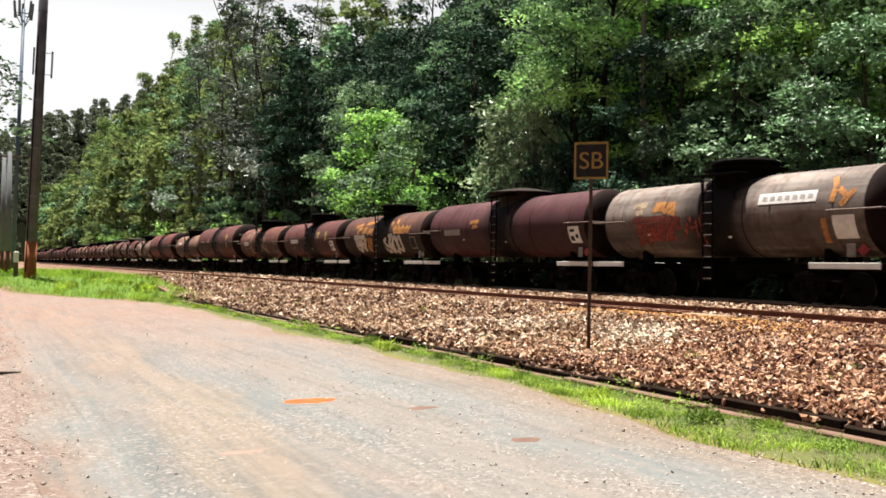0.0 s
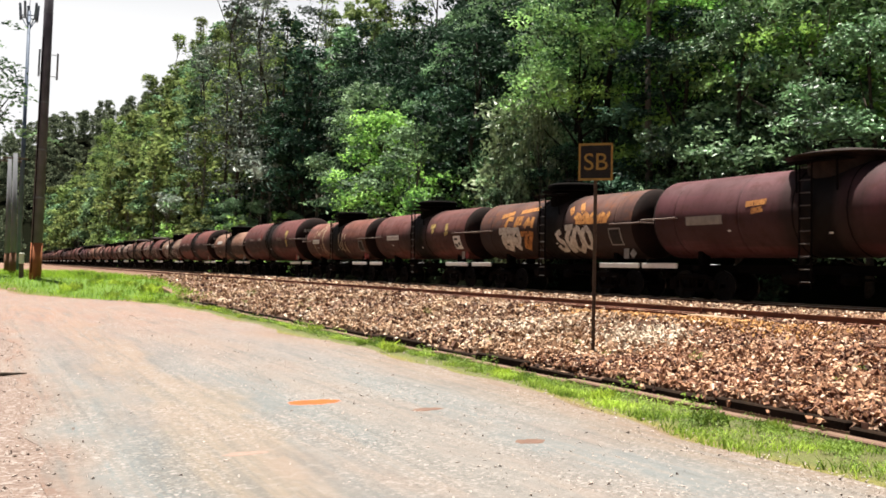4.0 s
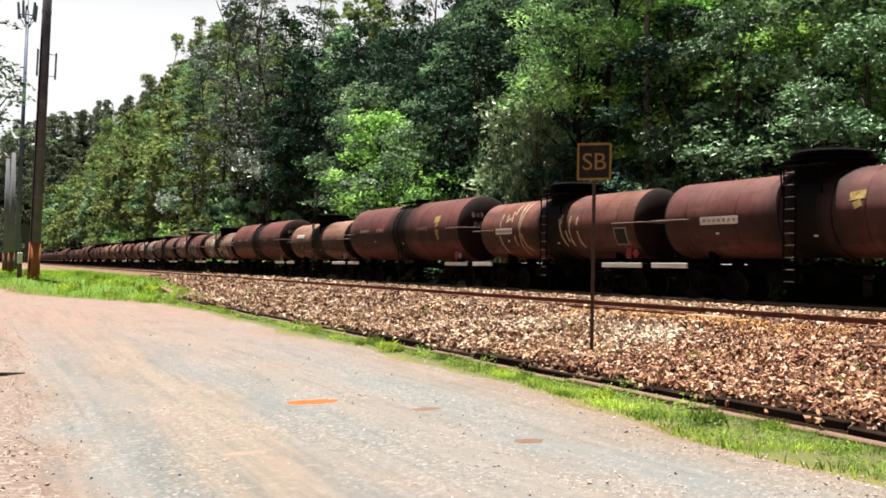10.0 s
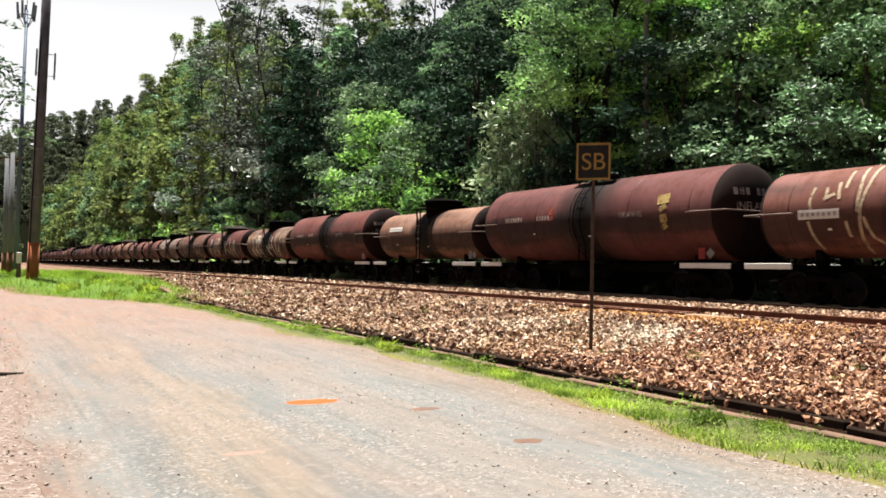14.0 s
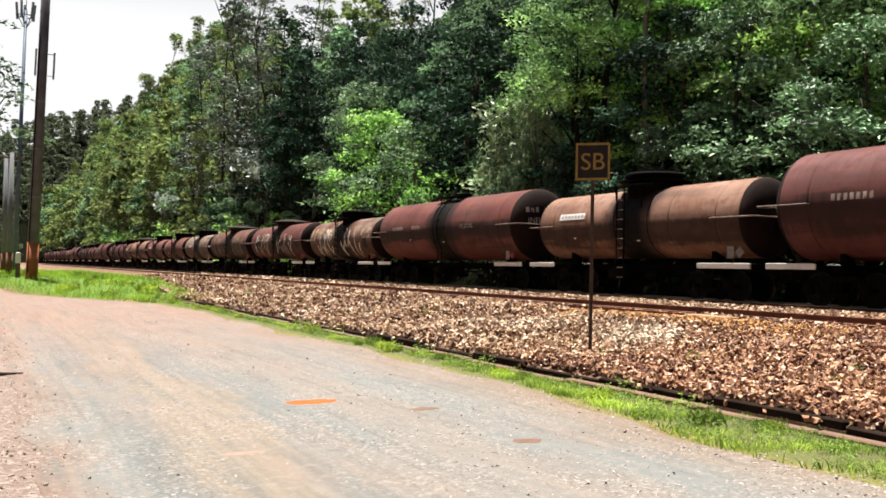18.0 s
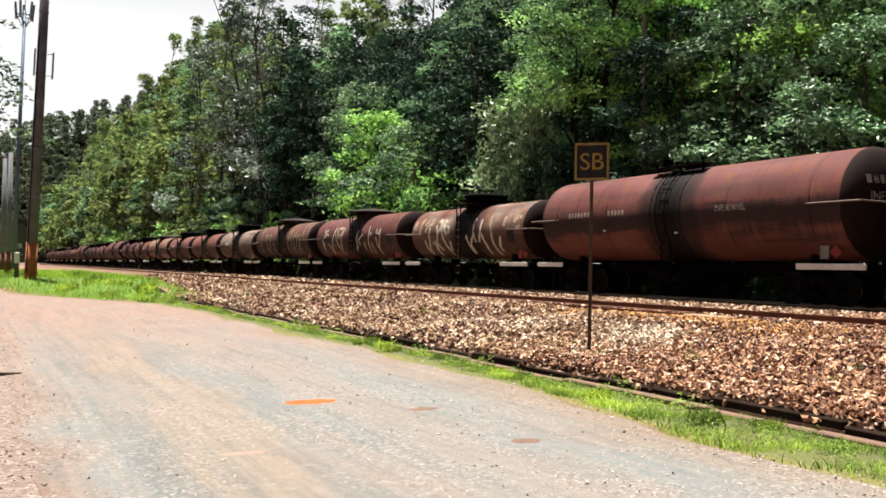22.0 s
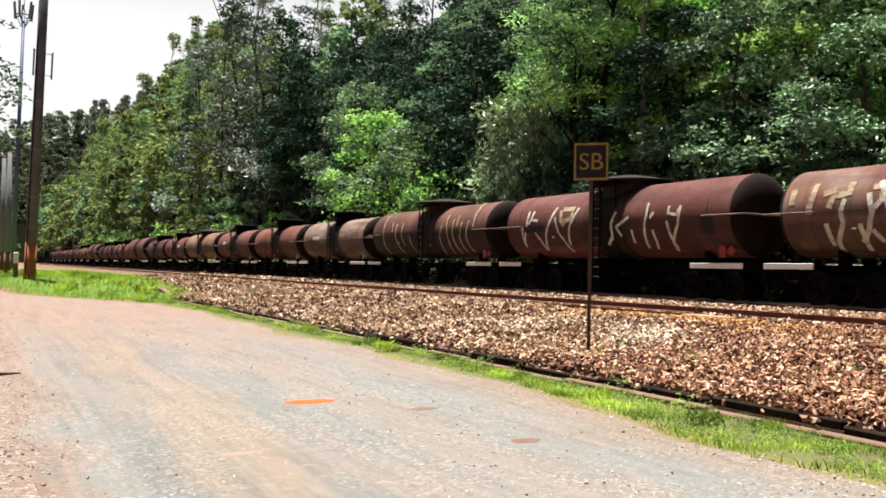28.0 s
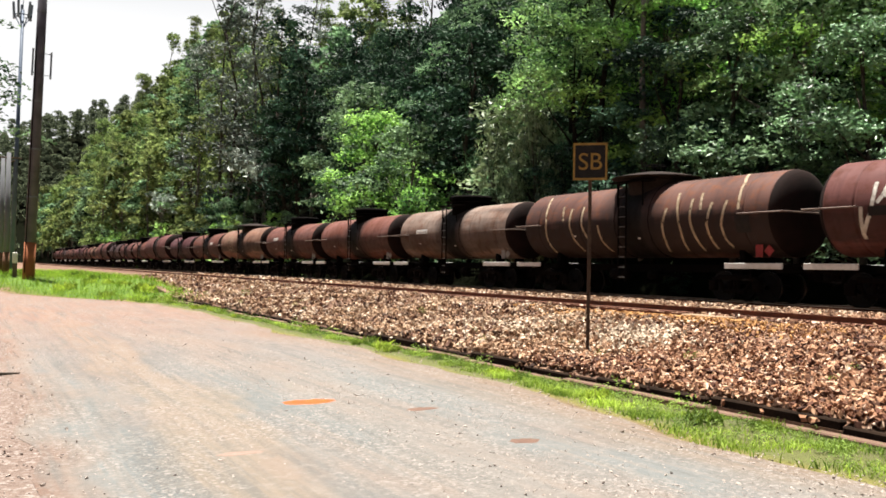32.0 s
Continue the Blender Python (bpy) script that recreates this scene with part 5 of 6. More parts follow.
def add_end_rails(wagon, half, r, z_axis, head):
    for e in (-1, 1):
        bm = bmesh.new()
        x, y0, y1 = r + 0.10, e * (half - 1.5), e * (half + 0.02)
        z = z_axis - 0.02
        bent_rod(bm, [(-x, y0, z), (-x, y1, z), (x, y1, z), (x, y0, z)], 0.022)
        for s in (-1, 1):
            rod(bm, (s * (r - 0.02), y0, z), (s * x, y0, z), 0.015, 0.015, 6)
            rod(bm, (s * (r - 0.02), y0 + e * 0.75, z), (s * x, y0 + e * 0.75, z), 0.015, 0.015, 6)
        part("end_handrail", bm, M["steel_dull"], wagon, "thin handrail round the tank's end")


def add_ladder(wagon, x, y, z0, z1, width, rungs):
    """Two dark stiles with rungs coloured paler, as if lit."""
    bm = bmesh.new()
    for s in (-0.5, 0.5):
        rod(bm, (x, y + s * width, z0), (x, y + s * width, z1), 0.026, 0.026, 6)
    ladder = part("ladder", bm, M["brown_iron"], wagon, "steel ladder up to the dome")
    for k in range(rungs):
        z = z0 + (z1 - z0) * (k + 0.5) / rungs
        part("rung", rod(bmesh.new(), (x, y - width / 2, z), (x, y + width / 2, z), 0.017, 0.017, 5), M["rung"], ladder)


def domed_wagon(length):
    """A small tank wagon with a wide lidded dome, a platform round it and ladders."""
    half, r, z_axis, head = length / 2 - 0.36, 1.16 if length < 12 else 1.21, 2.40 if length < 12 else 2.47, 0.42
    wagon = new("tank_wagon")
    shell = part("tank", lathe(bmesh.new(), tank_profile(half, r, head), "Y", 40, (0, 0, z_axis)), M["tank"], wagon, "", True)
    add_heads(wagon, half, r, z_axis, head)
    add_underframe(wagon, length / 2, 0, z_axis, r)
    add_end_rails(wagon, half + 0.1, r, z_axis, head)
    top = z_axis + r
    off = -0.12   # the dome sits a little off the middle
    if length < 12:
        prof = [(top - 0.40, 0.86), (top + 0.19, 0.86), (top + 0.20, 1.18), (top + 0.235, 1.18), (top + 0.25, 0.88), (top + 0.34, 0.90), (top + 0.36, 0.97), (top + 0.44, 0.97), (top + 0.51, 0.85), (top + 0.53, 0.5), (top + 0.54, 0.0)]
    else:
        prof = [(top - 0.40, 0.92), (top + 0.14, 0.92), (top + 0.17, 1.46), (top + 0.20, 1.47), (top + 0.28, 1.10), (top + 0.36, 0.66), (top + 0.41, 0.32), (top + 0.42, 0.0)]
    dome = part("dome", lathe(bmesh.new(), prof, "Z", 32, (0, off, 0)), M["black_iron" if length < 12 else "dome_iron"], wagon, "wide near-black dome with stacked lid rings" if length < 12 else "wide conical dome cover, dusty on top")
    bm = bmesh.new()
    z0 = top + (0.48 if length < 12 else 0.42)
    bent_rod(bm, [(0.34 * math.cos(a), off + 0.34 * math.sin(a), z0 + 0.20) for a in [k * math.tau / 10 for k in range(11)]], 0.018)
    for k in range(3):
        a = k * math.tau / 3
        rod(bm, (0.34 * math.cos(a), off + 0.34 * math.sin(a), z0), (0.34 * math.cos(a), off + 0.34 * math.sin(a), z0 + 0.20), 0.018, 0.018, 5)
    tagged(part("lid_ring", bm, M["black_iron"], dome, "ring grip on the lid"), kind="stuff")
    for s in (-1, 1):
        bm = bmesh.new()
        x0, x1 = s * 0.80, s * 1.22
        box(bm, min(x0, x1), max(x0, x1), off - 0.85, off + 0.95, top + 0.02, top + 0.06, 0.006)
        for e in (off - 0.6, off + 0.6):
            rod(bm, (s * 1.15, e, top + 0.02), (s * r * 0.93, e, z_axis + 0.45), 0.025, 0.025, 6)
        part("platform", bm, M["black_iron"], wagon, "narrow platform beside the dome")
        if s < 0:
            add_ladder(wagon, s * 1.24, 0.12, 0.45, top + 0.04, 0.36, 10)
    for y in (-1.05, 0.55):
        bm = bmesh.new()
        ring = [(math.cos(a) * (r + 0.012), y, z_axis + math.sin(a) * (r + 0.012)) for a in [k * math.tau / 40 for k in range(41)]]
        bent_rod(bm, ring[::2], 0.014, 4)
        part("hold_down_band", bm, M["black_iron"], wagon)
    return wagon, r, z_axis, half


def long_wagon(length):
    """A large plain tank wagon with a low hatch, a top walkway and a curved ladder."""
    half, r, z_axis, head = length / 2 - 0.34, 1.43, 2.60, 0.52
    wagon = new("large_tank_wagon")
    part("tank", lathe(bmesh.new(), tank_profile(half, r, head), "Y", 44, (0, 0, z_axis)), M["tank"], wagon, "", True)
    add_heads(wagon, half, r, z_axis, head)
    add_underframe(wagon, length / 2, 0, z_axis, r)
    add_end_rails(wagon, half + 0.1, r, z_axis, head)
    top = z_axis + r
    bm = lathe(bmesh.new(), [(top - 0.10, 0.32), (top + 0.14, 0.32), (top + 0.15, 0.40), (top + 0.20, 0.40), (top + 0.24, 0.0)], "Z", 20)
    part("hatch", bm, M["black_iron"], wagon, "low round filling hatch")
    for s in (-1, 1):
        bm = bmesh.new()
        x0, x1 = s * 0.45, s * 0.85
        box(bm, min(x0, x1), max(x0, x1), -1.1, 1.1, top + 0.02, top + 0.06, 0.006)
        for e in (-0.95, 0.0, 0.95):
            rod(bm, (s * 0.65, e, top + 0.02), (s * 0.65, e, top - 0.22), 0.022, 0.022, 6)
            rod(bm, (s * 0.8, e, top + 0.06), (s * 0.8, e * 0.95, top + 0.2), 0.016, 0.016, 6)
        part("walkway", bm, M["black_iron"], wagon, "narrow slatted walkway on top of the tank")
        bm = bmesh.new()
        arc = [radians(a) for a in range(60, -46, -12)]
        for w in (-0.20, 0.18):
            bent_rod(bm, [(s * (r + 0.09) * math.cos(a), w, z_axis + (r + 0.09) * math.sin(a)) for a in arc] + [(s * 1.22, w, 0.95)], 0.022)
        for a in arc:
            rod(bm, (s * (r + 0.09) * math.cos(a), -0.20, z_axis + (r + 0.09) * math.sin(a)), (s * (r + 0.09) * math.cos(a), 0.18, z_axis + (r + 0.09) * math.sin(a)), 0.014, 0.014, 5)
        part("ladder", bm, M["brown_iron"], wagon, "curved ladder following the tank's side")
    for y in (-0.75, 0.5):
        bm = bmesh.new()
        bent_rod(bm, [(math.cos(a) * (r + 0.012), y, z_axis + math.sin(a) * (r + 0.012)) for a in [k * math.tau / 40 for k in range(0, 41, 2)]], 0.016, 4)
        part("hold_down_band", bm, M["black_iron"], wagon)
    return wagon, r, z_axis, half


def on_tank(r, z_axis, y, h, lift=0.006):
    """A point on the tank's side towards the road: h metres above its axis, going round the shell."""
    a = h / r
    return (-(r + lift) * math.cos(a), y, z_axis + (r + lift) * math.sin(a))


def brush(bm, r, z_axis, pts, width, lift=0.010):
    """A painted stroke through (along, up) points, wrapped onto the shell."""
    fine = []
    for (y0, h0), (y1, h1) in zip(pts, pts[1:]):
        n = max(1, int(math.hypot(y1 - y0, h1 - h0) / 0.12))
        fine += [(y0 + (y1 - y0) * k / n, h0 + (h1 - h0) * k / n) for k in range(n)]
    fine.append(pts[-1])
    prev = None
    for k, (y, h) in enumerate(fine):
        ya, ha = fine[max(0, k - 1)]
        yb, hb = fine[min(len(fine) - 1, k + 1)]
        d = math.hypot(yb - ya, hb - ha) or 1.0
        ny, nh = -(hb - ha) / d * width / 2, (yb - ya) / d * width / 2
        pair = [bm.verts.new(on_tank(r, z_axis, y + ny, h + nh, lift)), bm.verts.new(on_tank(r, z_axis, y - ny, h - nh, lift))]
        if prev:
            bm.faces.new((prev[0], prev[1], pair[1], pair[0]))
        prev = pair
    return bm


def patch(bm, r, z_axis, y0, y1, h0, h1, lift=0.008):
    for k in range(4):
        a, b = h0 + (h1 - h0) * k / 4, h0 + (h1 - h0) * (k + 1) / 4
        bm.faces.new([bm.verts.new(on_tank(r, z_axis, y, h, lift)) for y, h in ((y0, a), (y1, a), (y1, b), (y0, b))])
    return bm


def plate(wagon, name, mat, r, y, z, w, h, label, diamond=False):
    """A flat sign plate standing off the tank's side, or a diamond one."""
    bm = bmesh.new()
    x = -(r + 0.03)
    box(bm, x - 0.012, x, -w / 2, w / 2, -h / 2, h / 2, 0.003)
    if diamond:
        bmesh.ops.rotate(bm, verts=bm.verts, cent=(x, 0, 0), matrix=Matrix.Rotation(math.pi / 4, 3, "X"))
    bmesh.ops.translate(bm, verts=bm.verts, vec=(0, y, z))
    return part(name, bm, M[mat], wagon, label)


def graffiti(wagon, strokes, mat, r, z_axis, width, label):
    """Each stroke is a part of its own."""
    for s in strokes:
        part("brush_stroke", brush(bmesh.new(), r, z_axis, s, width), M[mat], wagon, label)


# low-set belts put lower-half shade into the paint as well as dirt
PAINT = {
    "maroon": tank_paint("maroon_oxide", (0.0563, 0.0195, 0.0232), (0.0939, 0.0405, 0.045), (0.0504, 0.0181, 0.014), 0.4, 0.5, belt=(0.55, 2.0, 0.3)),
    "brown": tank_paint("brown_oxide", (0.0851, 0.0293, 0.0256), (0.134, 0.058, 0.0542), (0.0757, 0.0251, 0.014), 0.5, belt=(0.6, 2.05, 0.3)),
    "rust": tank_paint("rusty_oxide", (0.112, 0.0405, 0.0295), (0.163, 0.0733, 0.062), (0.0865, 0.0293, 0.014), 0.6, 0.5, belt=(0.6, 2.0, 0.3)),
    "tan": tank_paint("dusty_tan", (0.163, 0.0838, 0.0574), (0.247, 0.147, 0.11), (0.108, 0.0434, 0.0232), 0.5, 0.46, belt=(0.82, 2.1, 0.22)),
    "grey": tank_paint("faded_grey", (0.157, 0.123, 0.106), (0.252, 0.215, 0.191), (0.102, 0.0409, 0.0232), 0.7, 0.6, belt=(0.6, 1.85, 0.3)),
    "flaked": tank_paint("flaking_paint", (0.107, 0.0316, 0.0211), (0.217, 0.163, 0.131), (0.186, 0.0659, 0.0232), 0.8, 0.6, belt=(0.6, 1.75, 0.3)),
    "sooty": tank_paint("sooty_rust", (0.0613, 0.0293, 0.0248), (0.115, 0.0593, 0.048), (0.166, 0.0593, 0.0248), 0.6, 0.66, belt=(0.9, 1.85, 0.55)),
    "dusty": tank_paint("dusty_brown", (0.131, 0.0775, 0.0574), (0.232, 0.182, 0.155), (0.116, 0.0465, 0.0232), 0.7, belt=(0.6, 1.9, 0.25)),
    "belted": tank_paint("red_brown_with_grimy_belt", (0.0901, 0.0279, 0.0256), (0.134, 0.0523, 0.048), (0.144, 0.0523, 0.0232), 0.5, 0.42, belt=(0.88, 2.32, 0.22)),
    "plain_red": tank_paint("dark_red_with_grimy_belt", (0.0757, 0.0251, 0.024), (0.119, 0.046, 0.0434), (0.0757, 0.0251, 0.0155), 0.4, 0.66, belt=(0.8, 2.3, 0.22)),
    "violet": tank_paint("dark_violet_oxide", (0.0325, 0.0186, 0.0209), (0.0581, 0.0341, 0.0341), (0.0387, 0.0155, 0.0124), 0.3),
}
M["mast_blue"] = mottled("blue_grey_mast", (0.0496, 0.0713, 0.108), (0.093, 0.124, 0.18), 1.0, 0.6, 0.2)
M["post_grey"] = mottled("grey_post", (0.102, 0.108, 0.12), (0.137, 0.14, 0.149), 1.5, 0.85)
M["dome_iron"] = mottled("dusty_dome", (0.008, 0.0055, 0.005), (0.034, 0.022, 0.018), 3.0, 0.85, spec=0.15)
M["mast_base_dull"] = mottled("rust_brown", (0.0868, 0.0372, 0.0186), (0.149, 0.0682, 0.0341), 3, 0.85)
M["tank"] = PAINT["brown"]
M["tyre"] = mottled("polished_tyre", (0.031, 0.0279, 0.0248), (0.124, 0.112, 0.105), 5, 0.3, 0.8, 0.05)
# paler than the stiles: light on the rungs is in the colour
M["rung"] = mottled("worn_rung", (0.031, 0.026, 0.0248), (0.105, 0.093, 0.0868), 6, 0.6, 0.2)
# near-black maroon that carries the shade on the tank ends
M["end_shade"] = mottled("sooty_maroon", (0.0062, 0.00372, 0.0031), (0.0161, 0.00744, 0.0062), 2.0, 0.9, 0.0, 0.1, spec=0.12)
# concrete coloured as dark as the shade inside the drain
M["shade_wall"] = mottled("damp_concrete", (0.00992, 0.00682, 0.00496), (0.0279, 0.0174, 0.0118), 2.0, 0.95, spec=0.05)
M["steel_dull"] = mottled("dusty_pipe", (0.0868, 0.0558, 0.0434), (0.161, 0.118, 0.0992), 6, 0.6, 0.3, 0.05)
M["shoulder_stone"] = mottled("pale_gravel", (0.223, 0.174, 0.143), (0.384, 0.335, 0.298), 30, 0.9)
M["sleeper_pale"] = mottled("bleached_timber", (0.186, 0.118, 0.0682), (0.285, 0.186, 0.112), 5, 0.9)

# Where one wagon ends and the next begins at the clip's start, from the front of the train.
JOINTS = [1.2, 12.3, 23.05, 35.37, 46.2, 57.08, 68.1, 81.97, 93.04, 107.05, 118.3, 131.35, 144.3, 155.3, 166.4, 177.6, 190.0, 201.1, 212.2, 226.0, 237.0, 248.1, 259.2, 273.0, 284.0, 295.1, 308.0, 319.0, 330.1, 341.2, 354.0, 365.0]
KINDS = ["S", "S", "M", "S", "S", "S", "L", "S", "L", "S", "M", "M", "S", "S", "S", "M", "S", "S", "L", "S", "S", "S", "L", "S", "S", "M", "S", "S", "S", "M", "S"]
TONES = ["brown", "grey", "maroon", "sooty", "brown", "rust", "plain_red", "tan", "belted", "flaked", "brown", "sooty", "dusty", "rust", "rust", "tan", "rust", "maroon", "brown", "rust", "brown", "violet", "brown", "tan", "rust", "maroon", "brown", "rust", "violet", "brown", "brown"]
WORDS = {"belted": "red-brown grimy-belted", "plain_red": "dark red soot-stained", "grey": "faded grey", "maroon": "dark maroon", "brown": "red-brown", "rust": "rusty brown", "tan": "dusty tan", "violet": "blackened maroon", "dusty": "dusty grey-brown", "sooty": "blackened rusty", "flaked": "orange and white flaking"}
LENGTH = {"S": 11.05, "M": 12.9, "L": 13.95}
WAGONS = []


# Spray-painted strokes: (along the wagon, up round the tank from its axis), in metres.
SPRAY = {
    3: [("chalk", 0.21, "white bubble letter sprayed on the tank", [
            [(-1.8, -0.08), (-1.62, -0.4), (-1.57, -0.82), (-1.75, -1.04), (-2.05, -0.74), (-2.07, -0.34), (-1.94, -0.1), (-1.8, -0.08)], [(-2.28, -0.11), (-2.14, -0.34), (-2.17, -0.75), (-2.35, -0.9), (-2.59, -0.67), (-2.57, -0.28), (-2.41, -0.1), (-2.28, -0.11)], [(-1.17, -0.05), (-1.66, -0.03)], [(-1.46, -0.08), (-1.18, -0.47), (-1.22, -0.82), (-1.28, -1.08)],
            [(-1.53, -0.4), (-1.37, -0.73), (-1.36, -1.03)], [(-0.91, -0.17), (-0.63, -0.29), (-0.71, -0.48), (-0.97, -0.63), (-0.96, -0.93), (-0.67, -0.95), (-0.58, -0.71)]]),
        ("chalk", 0.27, "whitish bubble letter sprayed on the tank", [
            [(2.74, -0.13), (3.03, -0.37), (3, -0.72), (2.68, -0.84), (2.45, -0.5), (2.6, -0.21)], [(2.18, -0.05), (2.35, -0.36), (2.18, -0.64), (1.98, -0.85)], [(2.39, -0.09), (1.94, -0.03), (1.83, -0.34), (2.17, -0.74)], [(3.28, -0.06), (2.41, -0.04)],
            [(2.91, -0.43), (2.03, -0.45)]]),
        ("orange", 0.2, "faded orange lettering on the tank", [
            [(-1.72, 0.24), (-1.82, 0.42), (-2.13, 0.22), (-2.29, 0.42), (-2.55, 0.18), (-2.72, 0.41), (-2.99, 0.2), (-3.21, 0.37), (-3.43, 0.2), (-3.62, 0.4)], [(-1.79, 0.15), (-2.64, 0.13), (-3.51, 0.14)], [(-1.34, 0.72), (-1.55, 0.44)], [(-1.85, 0.88), (-2.13, 0.48)],
            [(2.83, 0.1), (2.63, 0.45), (2.33, 0.42)], [(2.11, 0.08), (2.03, 0.43), (1.63, 0.41)], [(2.04, 0.25), (1.67, 0.25)], [(1.46, 0.06), (1.19, 0.42)],
            [(1.31, 0.22), (1, 0.2)], [(0.98, 0.03), (0.91, 0.44)], [(1.73, -0.2), (0.9, -0.2), (1.18, -0.53), (1.46, -0.89)], [(1.33, -0.25), (1.61, -0.84)],
            [(3.22, 0.55), (2.4, 0.7)], [(1.93, 0.71), (0.78, 0.82)]])],
    5: [("cream", 0.09, "pale brush stroke running round the tank", [
            [(-0.87, 0.41), (-0.76, 0.1), (-0.85, -0.37), (-1.01, -0.77)], [(-1.38, 0.35), (-1.32, -0.03), (-1.36, -0.49), (-1.42, -0.77)], [(-1.78, 0.3), (-1.73, 0.01)], [(-1.78, -0.19), (-1.85, -0.61), (-1.97, -0.85)],
            [(-1.11, -0.17), (-1.22, -0.59)], [(-0.66, 0.26), (-0.9, 0.12)], [(3.2, 0.66), (3.28, 0.28), (3.2, -0.13)], [(2.84, 0.64), (2.81, 0.29)],
            [(2.52, 0.76), (2.44, 0.28)], [(1.67, 1.35), (1.7, 0.63), (1.84, 0.05), (1.9, -0.64), (1.89, -1.34)], [(2.02, 1.33), (1.9, 0.51), (1.93, -0.06)], [(2.34, 1.19), (2.3, 0.56)],
            [(1.77, -0.18), (1.61, -0.71), (1.36, -0.96)], [(3.32, -0.24), (3.24, -0.68), (3.15, -1.11)], [(2.25, -0.27), (2.2, -0.7)], [(2.89, 0.3), (2.58, 0.43)]])],
    9: [("chalk", 0.13, "white scrawled stroke on the tank", [
            [(-1.1, 0.58), (-1.01, 0.1), (-1.11, -0.48)], [(-1.64, 0.5), (-1.58, -0.02), (-1.39, -0.49)], [(-1.07, -0.09), (-0.63, -0.57), (-0.63, -1.07)], [(-1.63, -0.07), (-1.88, -0.6), (-1.85, -1.15)],
            [(-2.44, -0.05), (-2.46, -0.51), (-2.49, -0.88), (-2.51, -1.26)], [(-3.13, -0.25), (-2.86, -0.73), (-2.89, -0.96)], [(-0.39, -0.16), (-0.48, -0.57), (-0.54, -1.13)], [(2.93, 0.27), (3.03, -0.03), (2.98, -0.33), (3.26, -0.83), (3.32, -1.23)],
            [(2.3, 0.38), (2.2, -0.07), (2.33, -0.51), (2.61, -0.88)], [(2.07, 0.7), (1.86, 0.28), (2.16, 0), (2.29, -0.36)], [(1.85, 0.2), (1.63, -0.38), (1.42, -0.87), (1.4, -1.25)], [(1.84, 0.51), (1.51, 0.11), (1.35, -0.11)],
            [(1.12, 0.3), (1.2, -0.04)], [(2.54, -0.35), (2.51, -0.75), (2.55, -1.18)], [(3.46, -0.31), (3.44, -0.64), (3.43, -0.97)], [(1.09, -0.4), (1.26, -0.88)],
            [(2.24, -0.51), (2.06, -0.86)], [(1.57, 0.65), (1.53, 0.26)]]),
        ("cream", 0.17, "cream smear of flaking paint", [
            [(-2.33, 0.62), (-2.36, 0.23), (-2.44, -0.05)], [(-3.44, 0.55), (-3.37, 0.14)], [(-4.09, 0.28), (-4.3, 0.49), (-4.57, 0.44)], [(-4.24, 0), (-4.56, 0.12)],
            [(3.84, 0.77), (3.87, 0.41), (3.93, 0.09), (3.96, -0.06)], [(2.83, 0.73), (2.83, 0.42), (3.26, 0.37), (3.36, 0.06)], [(2.23, 0.54), (1.69, 0.56), (1.19, 0.49)], [(2.03, 0.33), (1.22, 0.28)],
            [(4.47, 0.63), (4.47, 0.2)], [(3.56, 0.44), (3.22, 0.53)]])],
    10: [("chalk", 0.1, "whitish scrawled stroke on the tank", [
            [(-0.8, 0.29), (-0.59, -0.1), (-0.57, -0.51), (-0.18, -0.85)], [(-1.46, 0.1), (-0.83, -0.21), (-1.03, -0.52)], [(-2.3, 0.52), (-2.29, 0.12), (-2.2, -0.16), (-2.1, -0.65), (-2.04, -1.02)], [(-2.61, 0.2), (-2.44, 0.02)],
            [(-2.53, -0.36), (-2.54, -0.77), (-2.41, -1.08)], [(-1.57, -0.33), (-1.53, -0.8)], [(-3.26, 0.36), (-3.24, 0.14), (-3.59, 0.07), (-3.75, 0.34)], [(-3.75, 0.34), (-3.66, -0.21), (-3.25, -0.79), (-3.2, -1.18)],
            [(-3.19, -0.1), (-3.26, -0.68), (-3.28, -1.04)], [(4.29, 0.57), (4.3, 0.23), (4.36, -0.13), (4.69, -0.74)], [(3.95, 0.57), (4.07, 0.22), (4.22, 0.05)], [(4.02, 0.22), (3.63, 0.17)],
            [(4.62, -0.02), (4.66, -0.53), (4.67, -0.85)], [(2.57, 0.65), (2.81, 0.19), (3.07, -0.23), (3.41, -1)], [(3.81, -0.28), (3.57, -0.57), (3.45, -1.07)], [(2.56, 0.26), (2.34, -0.3), (2.14, -0.61), (1.99, -1.17)],
            [(1.26, 0.56), (1.45, 0.19), (1.66, -0.08), (1.89, -0.82)]]),
        ("cream", 0.17, "broad cream letter on the tank", [
            [(2.25, 0.51), (2.17, 0.11), (1.98, -0.07)], [(2.17, 0.55), (1.48, 0.53)], [(2.03, 0.1), (1.62, 0.16), (1.53, 0.4)]])],
    11: [("cream", 0.09, "pale drip-like stroke on the tank", [
            [(-1.86, 0.29), (-1.67, -0.22), (-1.62, -0.77), (-1.5, -1.21)], [(-2.2, 0.78), (-2.34, 0.1), (-2.41, -0.47), (-2.32, -1.18)], [(-2.87, 0.53), (-2.84, -0.14), (-2.94, -0.73), (-2.98, -1.19)], [(-3.67, 0.37), (-3.47, -0.28), (-3.5, -0.74), (-3.54, -1.11)],
            [(-4.21, 0.39), (-4.02, -0.29), (-4.04, -0.76), (-4.16, -1.07)], [(-4.57, 0.94), (-4.63, 0.48), (-4.66, 0.1)], [(-3.18, 0.71), (-3.25, 0.17)], [(-4.28, 1.58), (-4.63, 0.86)],
